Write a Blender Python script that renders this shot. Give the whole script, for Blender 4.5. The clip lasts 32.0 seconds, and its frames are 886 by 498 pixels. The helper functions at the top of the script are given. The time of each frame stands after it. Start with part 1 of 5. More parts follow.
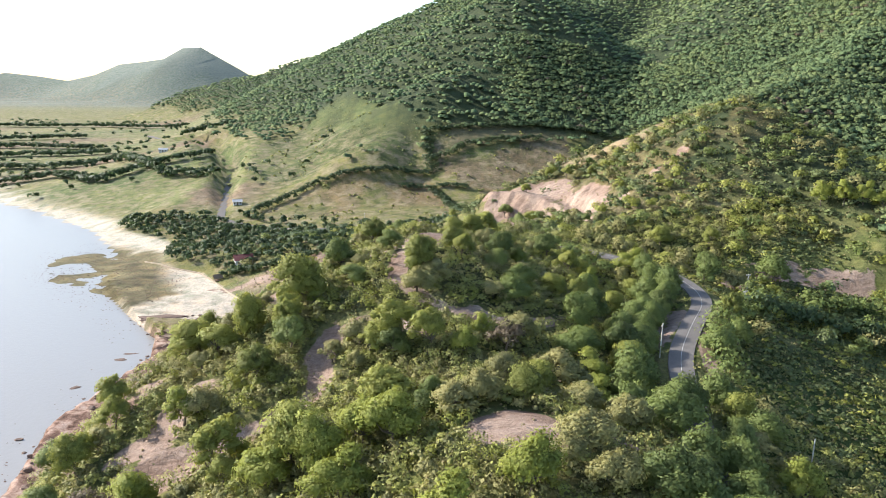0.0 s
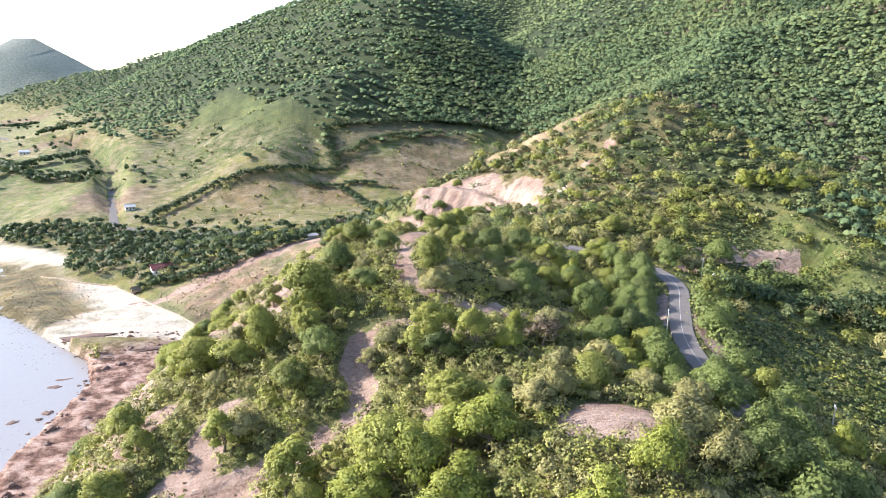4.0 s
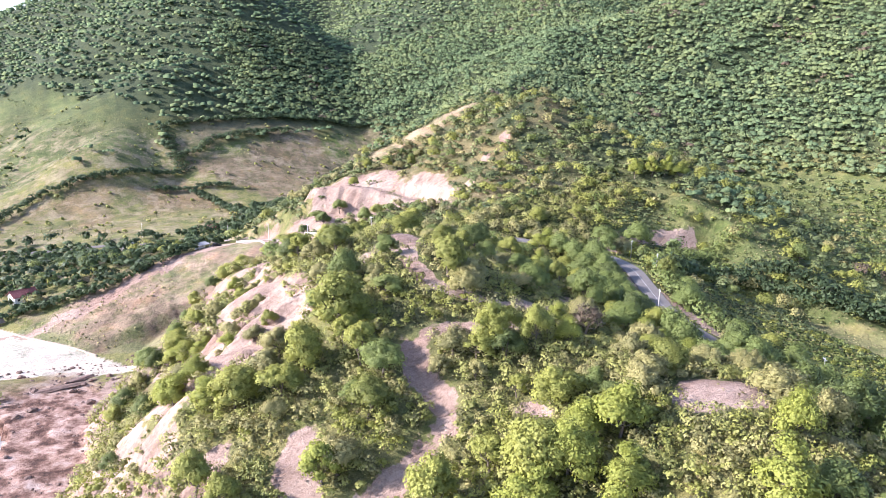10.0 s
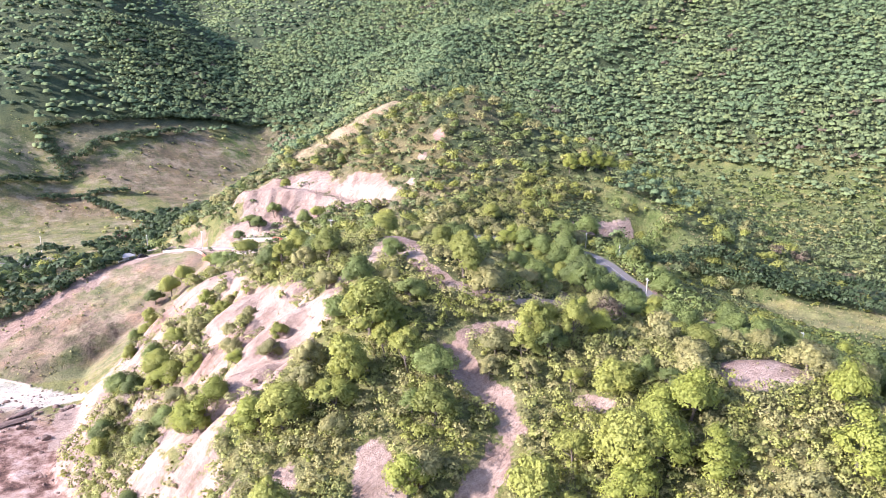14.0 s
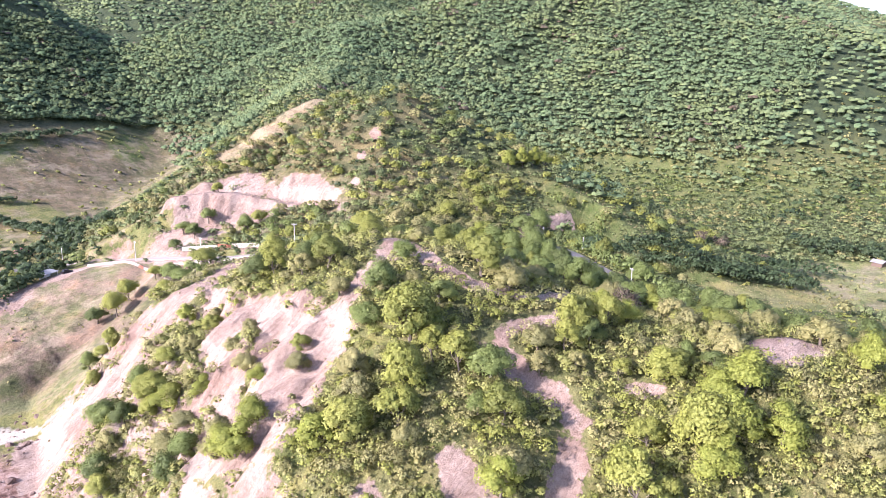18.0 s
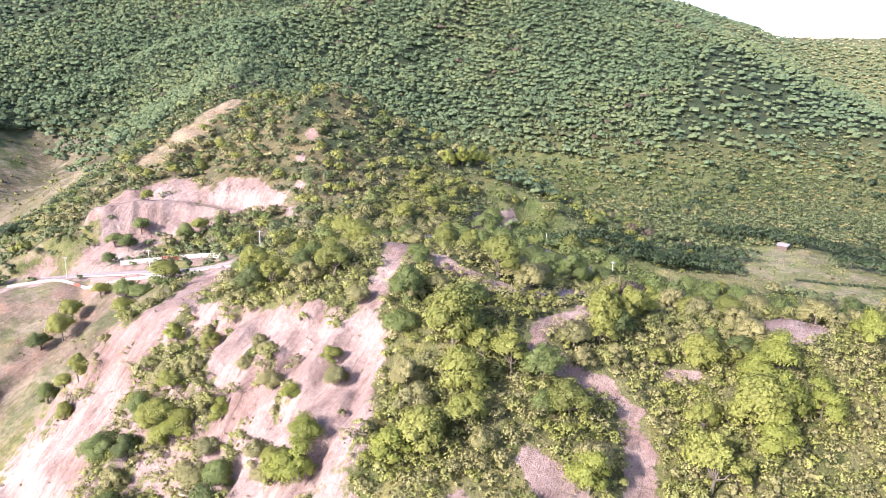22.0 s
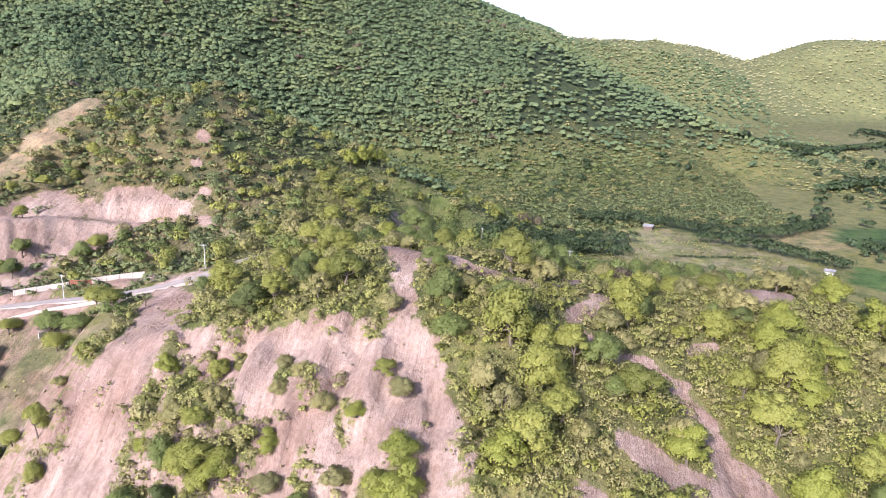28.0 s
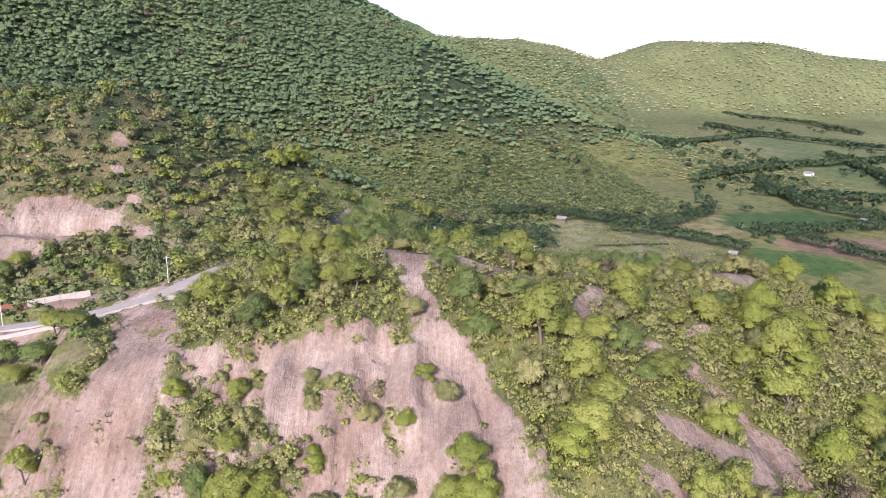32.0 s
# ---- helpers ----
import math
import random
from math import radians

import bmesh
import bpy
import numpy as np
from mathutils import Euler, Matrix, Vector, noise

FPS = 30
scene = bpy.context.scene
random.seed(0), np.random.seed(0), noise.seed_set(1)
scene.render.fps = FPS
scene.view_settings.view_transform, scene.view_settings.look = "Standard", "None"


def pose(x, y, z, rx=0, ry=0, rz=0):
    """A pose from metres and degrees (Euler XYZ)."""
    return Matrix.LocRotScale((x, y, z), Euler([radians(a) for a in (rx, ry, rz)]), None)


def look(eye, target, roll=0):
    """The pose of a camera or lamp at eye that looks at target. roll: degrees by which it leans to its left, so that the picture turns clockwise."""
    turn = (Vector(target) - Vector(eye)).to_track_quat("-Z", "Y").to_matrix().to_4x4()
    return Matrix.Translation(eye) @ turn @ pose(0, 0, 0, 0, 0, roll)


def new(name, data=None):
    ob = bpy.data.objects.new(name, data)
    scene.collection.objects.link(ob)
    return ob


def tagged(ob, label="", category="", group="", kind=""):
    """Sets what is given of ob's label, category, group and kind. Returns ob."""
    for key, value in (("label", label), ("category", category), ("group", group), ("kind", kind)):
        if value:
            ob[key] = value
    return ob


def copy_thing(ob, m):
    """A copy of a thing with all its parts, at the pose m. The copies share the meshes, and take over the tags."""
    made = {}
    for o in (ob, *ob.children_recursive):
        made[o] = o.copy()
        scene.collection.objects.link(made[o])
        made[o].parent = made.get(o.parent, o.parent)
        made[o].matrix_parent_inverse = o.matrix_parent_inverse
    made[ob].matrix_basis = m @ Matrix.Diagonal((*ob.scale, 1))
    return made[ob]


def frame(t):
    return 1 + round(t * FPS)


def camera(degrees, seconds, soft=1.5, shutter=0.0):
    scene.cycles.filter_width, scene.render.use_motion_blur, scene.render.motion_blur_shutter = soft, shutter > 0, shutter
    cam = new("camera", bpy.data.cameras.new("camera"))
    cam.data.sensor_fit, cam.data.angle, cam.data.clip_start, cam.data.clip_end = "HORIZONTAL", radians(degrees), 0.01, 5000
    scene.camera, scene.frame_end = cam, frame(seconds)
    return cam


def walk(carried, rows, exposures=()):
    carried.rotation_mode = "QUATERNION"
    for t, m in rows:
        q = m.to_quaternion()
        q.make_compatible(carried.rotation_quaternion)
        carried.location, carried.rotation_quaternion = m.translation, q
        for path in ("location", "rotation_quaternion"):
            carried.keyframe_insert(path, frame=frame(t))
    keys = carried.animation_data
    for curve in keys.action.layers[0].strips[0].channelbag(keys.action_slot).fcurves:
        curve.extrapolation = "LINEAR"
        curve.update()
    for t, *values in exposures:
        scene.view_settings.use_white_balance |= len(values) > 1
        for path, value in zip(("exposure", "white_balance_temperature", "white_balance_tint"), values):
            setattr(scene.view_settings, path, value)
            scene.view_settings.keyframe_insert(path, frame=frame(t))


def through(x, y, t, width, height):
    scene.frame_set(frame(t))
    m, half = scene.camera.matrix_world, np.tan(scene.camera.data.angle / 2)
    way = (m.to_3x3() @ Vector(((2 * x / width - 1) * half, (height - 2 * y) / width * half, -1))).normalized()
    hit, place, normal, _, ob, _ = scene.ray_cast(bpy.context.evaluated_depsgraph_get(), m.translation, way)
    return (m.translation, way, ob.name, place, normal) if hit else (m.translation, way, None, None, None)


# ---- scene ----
cam = camera(65.3, 32.0, soft=0.8)
METRES, EYE, TILT, LEAN, TURN = 280.0, 100.0, -13.0, -1.25, 0.0
ROWS = [
    (0.0, 0.0, 0.0, 0.0, 0.0, 0.0, -0.0),
    (0.5, -0.0157, 0.0008, 0.0006, -1.41, -0.07, 0.33),
    (1.0, -0.0314, 0.0017, 0.0014, -2.78, -0.15, 0.67),
    (1.5, -0.047, 0.0031, 0.002, -4.23, -0.22, 1.01),
    (2.0, -0.0626, 0.0049, 0.0028, -5.63, -0.31, 1.34),
    (2.5, -0.0783, 0.0071, 0.0036, -7.08, -0.39, 1.67),
    (3.0, -0.0937, 0.0097, 0.0047, -8.46, -0.49, 2.01),
    (3.5, -0.109, 0.0127, 0.0056, -9.82, -0.58, 2.32),
    (5.5, -0.1698, 0.0288, 0.0107, -15.41, -1.05, 3.51),
    (6.0, -0.1845, 0.0333, 0.0123, -16.8, -1.19, 3.84),
    (6.5, -0.1995, 0.0382, 0.0139, -18.25, -1.33, 4.12),
    (7.0, -0.2141, 0.0436, 0.0156, -19.58, -1.48, 4.42),
    (7.5, -0.2284, 0.0492, 0.0174, -20.98, -1.63, 4.74),
    (8.0, -0.2426, 0.0553, 0.0192, -22.5, -1.81, 5.06),
    (8.5, -0.2569, 0.0617, 0.021, -23.98, -1.98, 5.36),
    (9.0, -0.2709, 0.0684, 0.0228, -25.39, -2.16, 5.64),
    (9.5, -0.2848, 0.0756, 0.025, -26.8, -2.34, 5.92),
    (10.0, -0.2985, 0.083, 0.0271, -28.16, -2.52, 6.19),
    (10.5, -0.3118, 0.0908, 0.0292, -29.57, -2.71, 6.47),
    (11.0, -0.325, 0.0989, 0.0314, -30.96, -2.9, 6.73),
    (11.5, -0.338, 0.1073, 0.0337, -32.39, -3.11, 7.0),
    (12.0, -0.3509, 0.1162, 0.0361, -33.82, -3.33, 7.22),
    (12.5, -0.3634, 0.1252, 0.0386, -35.21, -3.54, 7.48),
    (13.0, -0.3758, 0.1345, 0.0411, -36.61, -3.76, 7.73),
    (13.5, -0.3879, 0.144, 0.0438, -37.98, -3.98, 7.96),
    (14.0, -0.3999, 0.1539, 0.0466, -39.36, -4.21, 8.17),
    (14.5, -0.4115, 0.164, 0.0494, -40.75, -4.45, 8.4),
    (16.5, -0.455, 0.2079, 0.0602, -46.34, -5.44, 9.22),
    (17.0, -0.4652, 0.2194, 0.0632, -47.69, -5.69, 9.4),
    (17.5, -0.4751, 0.2311, 0.066, -49.07, -5.95, 9.58),
    (18.0, -0.4848, 0.243, 0.0689, -50.45, -6.21, 9.76),
    (18.5, -0.494, 0.2552, 0.0719, -51.8, -6.48, 9.95),
    (19.0, -0.503, 0.2676, 0.075, -53.06, -6.71, 10.08),
    (19.5, -0.5118, 0.28, 0.0782, -54.18, -6.91, 10.19),
    (20.0, -0.5201, 0.2926, 0.0815, -55.46, -7.14, 10.3),
    (20.5, -0.528, 0.3055, 0.0847, -56.93, -7.43, 10.46),
    (21.0, -0.5356, 0.3186, 0.088, -58.43, -7.73, 10.59),
    (21.5, -0.543, 0.3319, 0.0913, -59.96, -8.04, 10.74),
    (22.0, -0.5499, 0.3454, 0.0947, -61.5, -8.36, 10.87),
    (22.5, -0.5566, 0.359, 0.098, -63.07, -8.69, 11.01),
    (23.0, -0.5629, 0.3728, 0.1014, -64.57, -9.01, 11.15),
    (23.5, -0.569, 0.3868, 0.1048, -65.99, -9.32, 11.25),
    (24.0, -0.5748, 0.4009, 0.1082, -67.39, -9.61, 11.33),
    (24.5, -0.5801, 0.4152, 0.1115, -69.1, -9.97, 11.44),
    (25.0, -0.5849, 0.4297, 0.1148, -70.83, -10.35, 11.58),
    (25.5, -0.5894, 0.4443, 0.1182, -72.4, -10.71, 11.67),
    (27.5, -0.6042, 0.5022, 0.1317, -77.56, -11.88, 11.81),
    (28.0, -0.607, 0.5171, 0.1353, -78.91, -12.17, 11.83),
    (28.5, -0.6093, 0.5321, 0.1388, -80.6, -12.55, 11.87),
    (29.0, -0.6113, 0.5472, 0.1424, -82.26, -12.92, 11.89),
    (29.5, -0.6129, 0.5623, 0.146, -83.84, -13.28, 11.9),
    (30.0, -0.6142, 0.5775, 0.1495, -85.29, -13.61, 11.88),
    (30.5, -0.6151, 0.5928, 0.1531, -86.64, -13.92, 11.86),
    (31.0, -0.6156, 0.6079, 0.1566, -87.99, -14.22, 11.85),
    (31.5, -0.6157, 0.6231, 0.1602, -89.46, -14.56, 11.83),
    (32.0, -0.6155, 0.6383, 0.1637, -90.98, -14.9, 11.8),
]
walk(cam, [(t, pose(0, 0, EYE, TILT, LEAN, TURN) @ pose(METRES * x, METRES * y, METRES * z, 90 + pitch, roll, yaw)) for t, x, y, z, yaw, pitch, roll in ROWS],
     exposures=[(0.0, 1.38, 6450, 9), (3.0, 1.66, 6300, 13), (6.0, 1.80, 6060, 19), (13.0, 1.86, 5880, 26), (20.0, 1.71, 5860, 30), (25.0, 1.43, 5880, 29), (29.0, 1.15, 5880, 25), (32.0, 0.94, 5830, 23)])


# ---- daylight: a bright hazy sky and a sun low over the sea ----
SUN_FROM = Vector((-0.82, 0.27, 0.50)).normalized()
world = bpy.data.worlds.new("sky")
scene.world = world
world.use_nodes = True
sky_tree = world.node_tree
sky_tex = sky_tree.nodes.new("ShaderNodeTexSky")
sky_tex.sky_type, sky_tex.sun_disc = "NISHITA", False
sky_tex.sun_elevation = math.asin(SUN_FROM.z)
sky_tex.sun_rotation = math.atan2(SUN_FROM.x, SUN_FROM.y)
sky_tex.air_density, sky_tex.dust_density, sky_tex.ozone_density = 1.0, 1.2, 1.0
sky_tree.links.new(sky_tex.outputs[0], sky_tree.nodes["Background"].inputs[0])
sky_tree.nodes["Background"].inputs[1].default_value = 0.125
sun = new("sun", bpy.data.lights.new("sun", "SUN"))
sun.data.energy, sun.data.angle, sun.data.color = 3.5, radians(2.5), (1.0, 0.95, 0.88)
sun.matrix_world = look(SUN_FROM * 300, (0, 0, 0))


# ---- materials ----
def material(name, rough=0.8):
    m = bpy.data.materials.new(name)
    m.use_nodes = True
    b = m.node_tree.nodes["Principled BSDF"]
    b.inputs["Roughness"].default_value = rough
    b.inputs["Specular IOR Level"].default_value = 0.25
    return m, m.node_tree, b


def node(tree, kind, **settings):
    n = tree.nodes.new(kind)
    for key, value in settings.items():
        if key == "blend":
            n.blend_type = value
        elif key == "op":
            n.operation = value
        elif key == "data":
            n.data_type = value
        elif key == "attr":
            n.attribute_name = value
    return n


def noise_tex(tree, scale, detail=4, rough=0.6):
    pos = node(tree, "ShaderNodeNewGeometry")
    n = tree.nodes.new("ShaderNodeTexNoise")
    n.inputs["Scale"].default_value, n.inputs["Detail"].default_value, n.inputs["Roughness"].default_value = scale, detail, rough
    tree.links.new(pos.outputs["Position"], n.inputs["Vector"])
    return n.outputs["Fac"]


def ramp(tree, fac, stops):
    r = tree.nodes.new("ShaderNodeValToRGB")
    while len(r.color_ramp.elements) < len(stops):
        r.color_ramp.elements.new(0.5)
    for e, (p, c) in zip(r.color_ramp.elements, stops):
        e.position, e.color = p, (*c, 1) if len(c) == 3 else c
    tree.links.new(fac, r.inputs["Fac"])
    return r.outputs["Color"]


def mixed(tree, a, b, fac, blend="MIX"):
    n = tree.nodes.new("ShaderNodeMix")
    n.data_type, n.blend_type = "RGBA", blend
    for socket, v in ((n.inputs[0], fac), (n.inputs[6], a), (n.inputs[7], b)):
        if isinstance(v, (int, float)):
            socket.default_value = v
        elif isinstance(v, tuple):
            socket.default_value = (*v, 1)
        else:
            tree.links.new(v, socket)
    return n.outputs[2]


def relief(tree, b, fac, strength, distance):
    n = tree.nodes.new("ShaderNodeBump")
    n.inputs["Strength"].default_value, n.inputs["Distance"].default_value = strength, distance
    tree.links.new(fac, n.inputs["Height"])
    tree.links.new(n.outputs[0], b.inputs["Normal"])


def plain(name, colour, rough=0.8, scale=1.5, vary=0.25, bump=0.0, metal=0.0):
    """A weathered plain surface: two scales of variation on one colour."""
    m, t, b = material(name, rough)
    dark, light = tuple(c * (1 - vary) for c in colour), tuple(min(1, c * (1 + vary)) for c in colour)
    fine = ramp(t, noise_tex(t, scale * 6, 5), [(0.3, dark), (0.7, light)])
    coarse = ramp(t, noise_tex(t, scale, 3), [(0.3, dark), (0.7, light)])
    t.links.new(mixed(t, fine, coarse, 0.5), b.inputs["Base Color"])
    b.inputs["Metallic"].default_value = metal
    if bump:
        relief(t, b, noise_tex(t, scale * 8, 5), 0.6, bump)
    return m


def leafy(name, dark, mid, light, through=0.42, clump=3.2, facet=0.24, single=0.18):
    """Leaves: colour varies leaf by leaf and plant by plant, with light shining through."""
    m, t, b = material(name, 0.55 if facet > .2 else 0.85)
    b.inputs["Specular IOR Level"].default_value = 0.3 if facet > .2 else 0.08
    isle = node(t, "ShaderNodeNewGeometry").outputs["Random Per Island"]
    tone = node(t, "ShaderNodeAttribute", attr="tone").outputs["Fac"]
    rand = node(t, "ShaderNodeObjectInfo").outputs["Random"]
    add = node(t, "ShaderNodeMath", op="ADD")
    t.links.new(tone, add.inputs[0])
    t.links.new(rand, add.inputs[1])
    wrap = node(t, "ShaderNodeMath", op="FRACT")
    t.links.new(add.outputs[0], wrap.inputs[0])
    soft = tuple((a + b) / 2 for a, b in zip(mid, light))
    plant = ramp(t, wrap.outputs[0], [(0.0, dark), (0.35, mid), (0.85, mid), (1.0, soft)])
    leaf = ramp(t, isle, [(0.0, tuple(c * 0.62 for c in dark)), (0.55, mid), (1.0, light)])
    col = mixed(t, plant, leaf, single)
    col = mixed(t, col, ramp(t, noise_tex(t, clump, 4, 0.75), [(0.32, (.72, .74, .70)), (0.5, (1, 1, 1)), (0.68, (1.22, 1.20, 1.15))]), 1.0, "MULTIPLY")
    relief(t, b, noise_tex(t, clump * .8, 5, 0.75), 0.55, 0.7 / clump)
    swell = t.nodes.new("ShaderNodeVectorTransform")
    swell.vector_type, swell.convert_from, swell.convert_to = "NORMAL", "OBJECT", "WORLD"
    t.links.new(node(t, "ShaderNodeAttribute", attr="round").outputs["Vector"], swell.inputs[0])
    face = node(t, "ShaderNodeVectorMath", op="MULTIPLY_ADD")
    t.links.new(node(t, "ShaderNodeNewGeometry").outputs["Normal"], face.inputs[0])
    face.inputs[1].default_value = (facet, facet, facet)
    t.links.new(swell.outputs[0], face.inputs[2])
    even = node(t, "ShaderNodeVectorMath", op="NORMALIZE")
    t.links.new(face.outputs[0], even.inputs[0])
    t.links.new(even.outputs[0], b.inputs["Normal"].links[0].from_node.inputs["Normal"])
    t.links.new(col, b.inputs["Base Color"])
    glow = t.nodes.new("ShaderNodeBsdfTranslucent")
    t.links.new(mixed(t, col, (1.0, 0.95, 0.35), 0.35, "MULTIPLY"), glow.inputs["Color"])
    t.links.new(even.outputs[0], glow.inputs["Normal"])
    mix = t.nodes.new("ShaderNodeMixShader")
    mix.inputs[0].default_value = through
    t.links.new(b.outputs[0], mix.inputs[1])
    t.links.new(glow.outputs[0], mix.inputs[2])
    t.links.new(mix.outputs[0], t.nodes["Material Output"].inputs["Surface"])
    return m


LEAF_DARK = leafy("leaf_dark_green", (0.127, 0.163, 0.053), (0.214, 0.266, 0.076), (0.351, 0.393, 0.124))
LEAF_MID = leafy("leaf_mid_green", (0.199, 0.223, 0.054), (0.339, 0.356, 0.081), (0.509, 0.500, 0.133))
LEAF_LIME = leafy("leaf_yellow_green", (0.214, 0.246, 0.050), (0.325, 0.356, 0.069), (0.436, 0.464, 0.106))
LEAF_OLIVE = leafy("leaf_olive", (0.192, 0.188, 0.075), (0.308, 0.287, 0.106), (0.448, 0.396, 0.164), 0.25)
LEAF_DRY = leafy("leaf_dry_brown", (0.100, 0.075, 0.045), (0.145, 0.110, 0.069), (0.195, 0.150, 0.097), 0.2)
LEAF_SCRUB = leafy("leaf_scrub", (0.197, 0.215, 0.064), (0.329, 0.338, 0.095), (0.496, 0.463, 0.155), 0.3)
LEAF_WOODS = leafy("leaf_far_woods", (0.078, 0.117, 0.062), (0.135, 0.189, 0.087), (0.225, 0.270, 0.127), 0.12, 1.0, 0.15, 0.15)
LEAF_VALLEY = leafy("leaf_valley_green", (0.106, 0.138, 0.053), (0.182, 0.219, 0.083), (0.276, 0.310, 0.122), 0.3)
BARK = plain("bark_grey_brown", (0.138, 0.112, 0.086), 0.9, 3.0, 0.35, 0.02)

# ground: one sheet, told apart by what covers it
GROUND, gt, gb = material("ground", 0.95)
tint = node(gt, "ShaderNodeAttribute", attr="tint").outputs["Color"]
bare = node(gt, "ShaderNodeAttribute", attr="bare").outputs["Fac"]
grain = noise_tex(gt, 0.9, 6, 0.7)
patch = noise_tex(gt, 0.12, 4, 0.6)
veg = mixed(gt, tint, ramp(gt, grain, [(0.25, (.55, .55, .5)), (0.5, (1, 1, 1)), (0.75, (1.35, 1.3, 1.15))]), 1.0, "MULTIPLY")
veg = mixed(gt, veg, ramp(gt, patch, [(0.3, (.6, .68, .6)), (0.5, (1, 1, 1)), (0.72, (1.3, 1.15, 1.0))]), 1.0, "MULTIPLY")
earth = ramp(gt, grain, [(0.25, (0.242, 0.182, 0.144)), (0.5, (0.338, 0.271, 0.222)), (0.75, (0.420, 0.354, 0.300))])
earth = mixed(gt, earth, ramp(gt, patch, [(0.3, (.72, .66, .63)), (0.7, (1.16, 1.14, 1.12))]), 1.0, "MULTIPLY")
pale = noise_tex(gt, 0.05, 3, 0.5)
earth = mixed(gt, earth, ramp(gt, pale, [(0.35, (.80, .70, .66)), (0.65, (1.18, 1.16, 1.15))]), 1.0, "MULTIPLY")
fine = noise_tex(gt, 4.0, 4, 0.7)
streak_map = gt.nodes.new("ShaderNodeMapping")
streak_map.inputs["Scale"].default_value = (0.10, 0.75, 0.10)
gt.links.new(node(gt, "ShaderNodeNewGeometry").outputs["Position"], streak_map.inputs["Vector"])
streak_tex = gt.nodes.new("ShaderNodeTexNoise")
streak_tex.inputs["Scale"].default_value, streak_tex.inputs["Detail"].default_value, streak_tex.inputs["Roughness"].default_value = 1.0, 7, 0.72
gt.links.new(streak_map.outputs[0], streak_tex.inputs["Vector"])
streak = streak_tex.outputs["Fac"]
earth = mixed(gt, earth, ramp(gt, streak, [(0.32, (.78, .74, .71)), (0.5, (1, 1, 1)), (0.70, (1.18, 1.18, 1.20))]), 1.0, "MULTIPLY")
earth = mixed(gt, earth, ramp(gt, fine, [(0.3, (.78, .76, .74)), (0.6, (1.06, 1.06, 1.06))]), 1.0, "MULTIPLY")
veg = mixed(gt, veg, ramp(gt, fine, [(0.3, (.65, .68, .6)), (0.65, (1.2, 1.18, 1.1))]), 1.0, "MULTIPLY")
worn = noise_tex(gt, 0.10, 9, 0.75)
worn_here = node(gt, "ShaderNodeMath", op="MULTIPLY")
gt.links.new(ramp(gt, worn, [(0.48, (0, 0, 0)), (0.55, (.6, .6, .6))]), worn_here.inputs[0])
gt.links.new(tint.node.outputs["Alpha"], worn_here.inputs[1])
veg = mixed(gt, veg, mixed(gt, earth, (.80, .86, .72), 1.0, "MULTIPLY"), worn_here.outputs[0])
low_green = noise_tex(gt, 0.16, 8, 0.75)
green_here = node(gt, "ShaderNodeMath", op="MULTIPLY")
green_here.use_clamp = True
grown = node(gt, "ShaderNodeMath", op="MULTIPLY")
grown.use_clamp = True
gt.links.new(tint.node.outputs["Alpha"], grown.inputs[0])
grown.inputs[1].default_value = 7.0
gt.links.new(ramp(gt, low_green, [(0.50, (0, 0, 0)), (0.58, (.8, .8, .8))]), green_here.inputs[0])
gt.links.new(grown.outputs[0], green_here.inputs[1])
veg = mixed(gt, veg, (.60, .72, .52), green_here.outputs[0], "MULTIPLY")
rocks_tex = noise_tex(gt, 0.22, 9, 0.62)
rock_col = ramp(gt, rocks_tex, [(0.36, (.045, .022, .016)), (0.45, (.150, .082, .058)), (0.54, (.330, .215, .165)), (0.66, (.470, .360, .300))])
veg = mixed(gt, veg, rock_col, node(gt, "ShaderNodeAttribute", attr="rock").outputs["Fac"])
edge = node(gt, "ShaderNodeMath", op="ADD")
gt.links.new(bare, edge.inputs[0])
shift = node(gt, "ShaderNodeMath", op="MULTIPLY_ADD")
gt.links.new(noise_tex(gt, 0.35, 6, 0.7), shift.inputs[0])
shift.inputs[1].default_value, shift.inputs[2].default_value = 1.9, -0.95
gt.links.new(shift.outputs[0], edge.inputs[1])
gt.links.new(mixed(gt, veg, earth, ramp(gt, edge.outputs[0], [(0.42, (0, 0, 0)), (0.58, (1, 1, 1))])), gb.inputs["Base Color"])
height_mix = mixed(gt, noise_tex(gt, 0.7, 8, 0.7), streak, 0.5)
relief(gt, gb, height_mix, 0.9, 1.2)

WATER, wt, wb = material("sea_water", 0.3)
wb.inputs["Base Color"].default_value = (.235, .225, .215, 1)
wb.inputs["Specular IOR Level"].default_value = 0.5
relief(wt, wb, noise_tex(wt, 0.5, 5, 0.6), 0.25, 0.3)
ASPHALT = plain("asphalt", (0.142, 0.129, 0.120), 0.85, 0.6, 0.18, 0.01)
CONCRETE = plain("pale_concrete", (0.396, 0.344, 0.292), 0.85, 0.5, 0.2, 0.01)
DUSTY_ROAD = plain("dusty_concrete_road", (.34, .29, .245), 0.9, 0.5, 0.2, 0.01)
WHITE_LINE = plain("road_paint_white", (.42, .41, .39), 0.7, 2.0, 0.15)

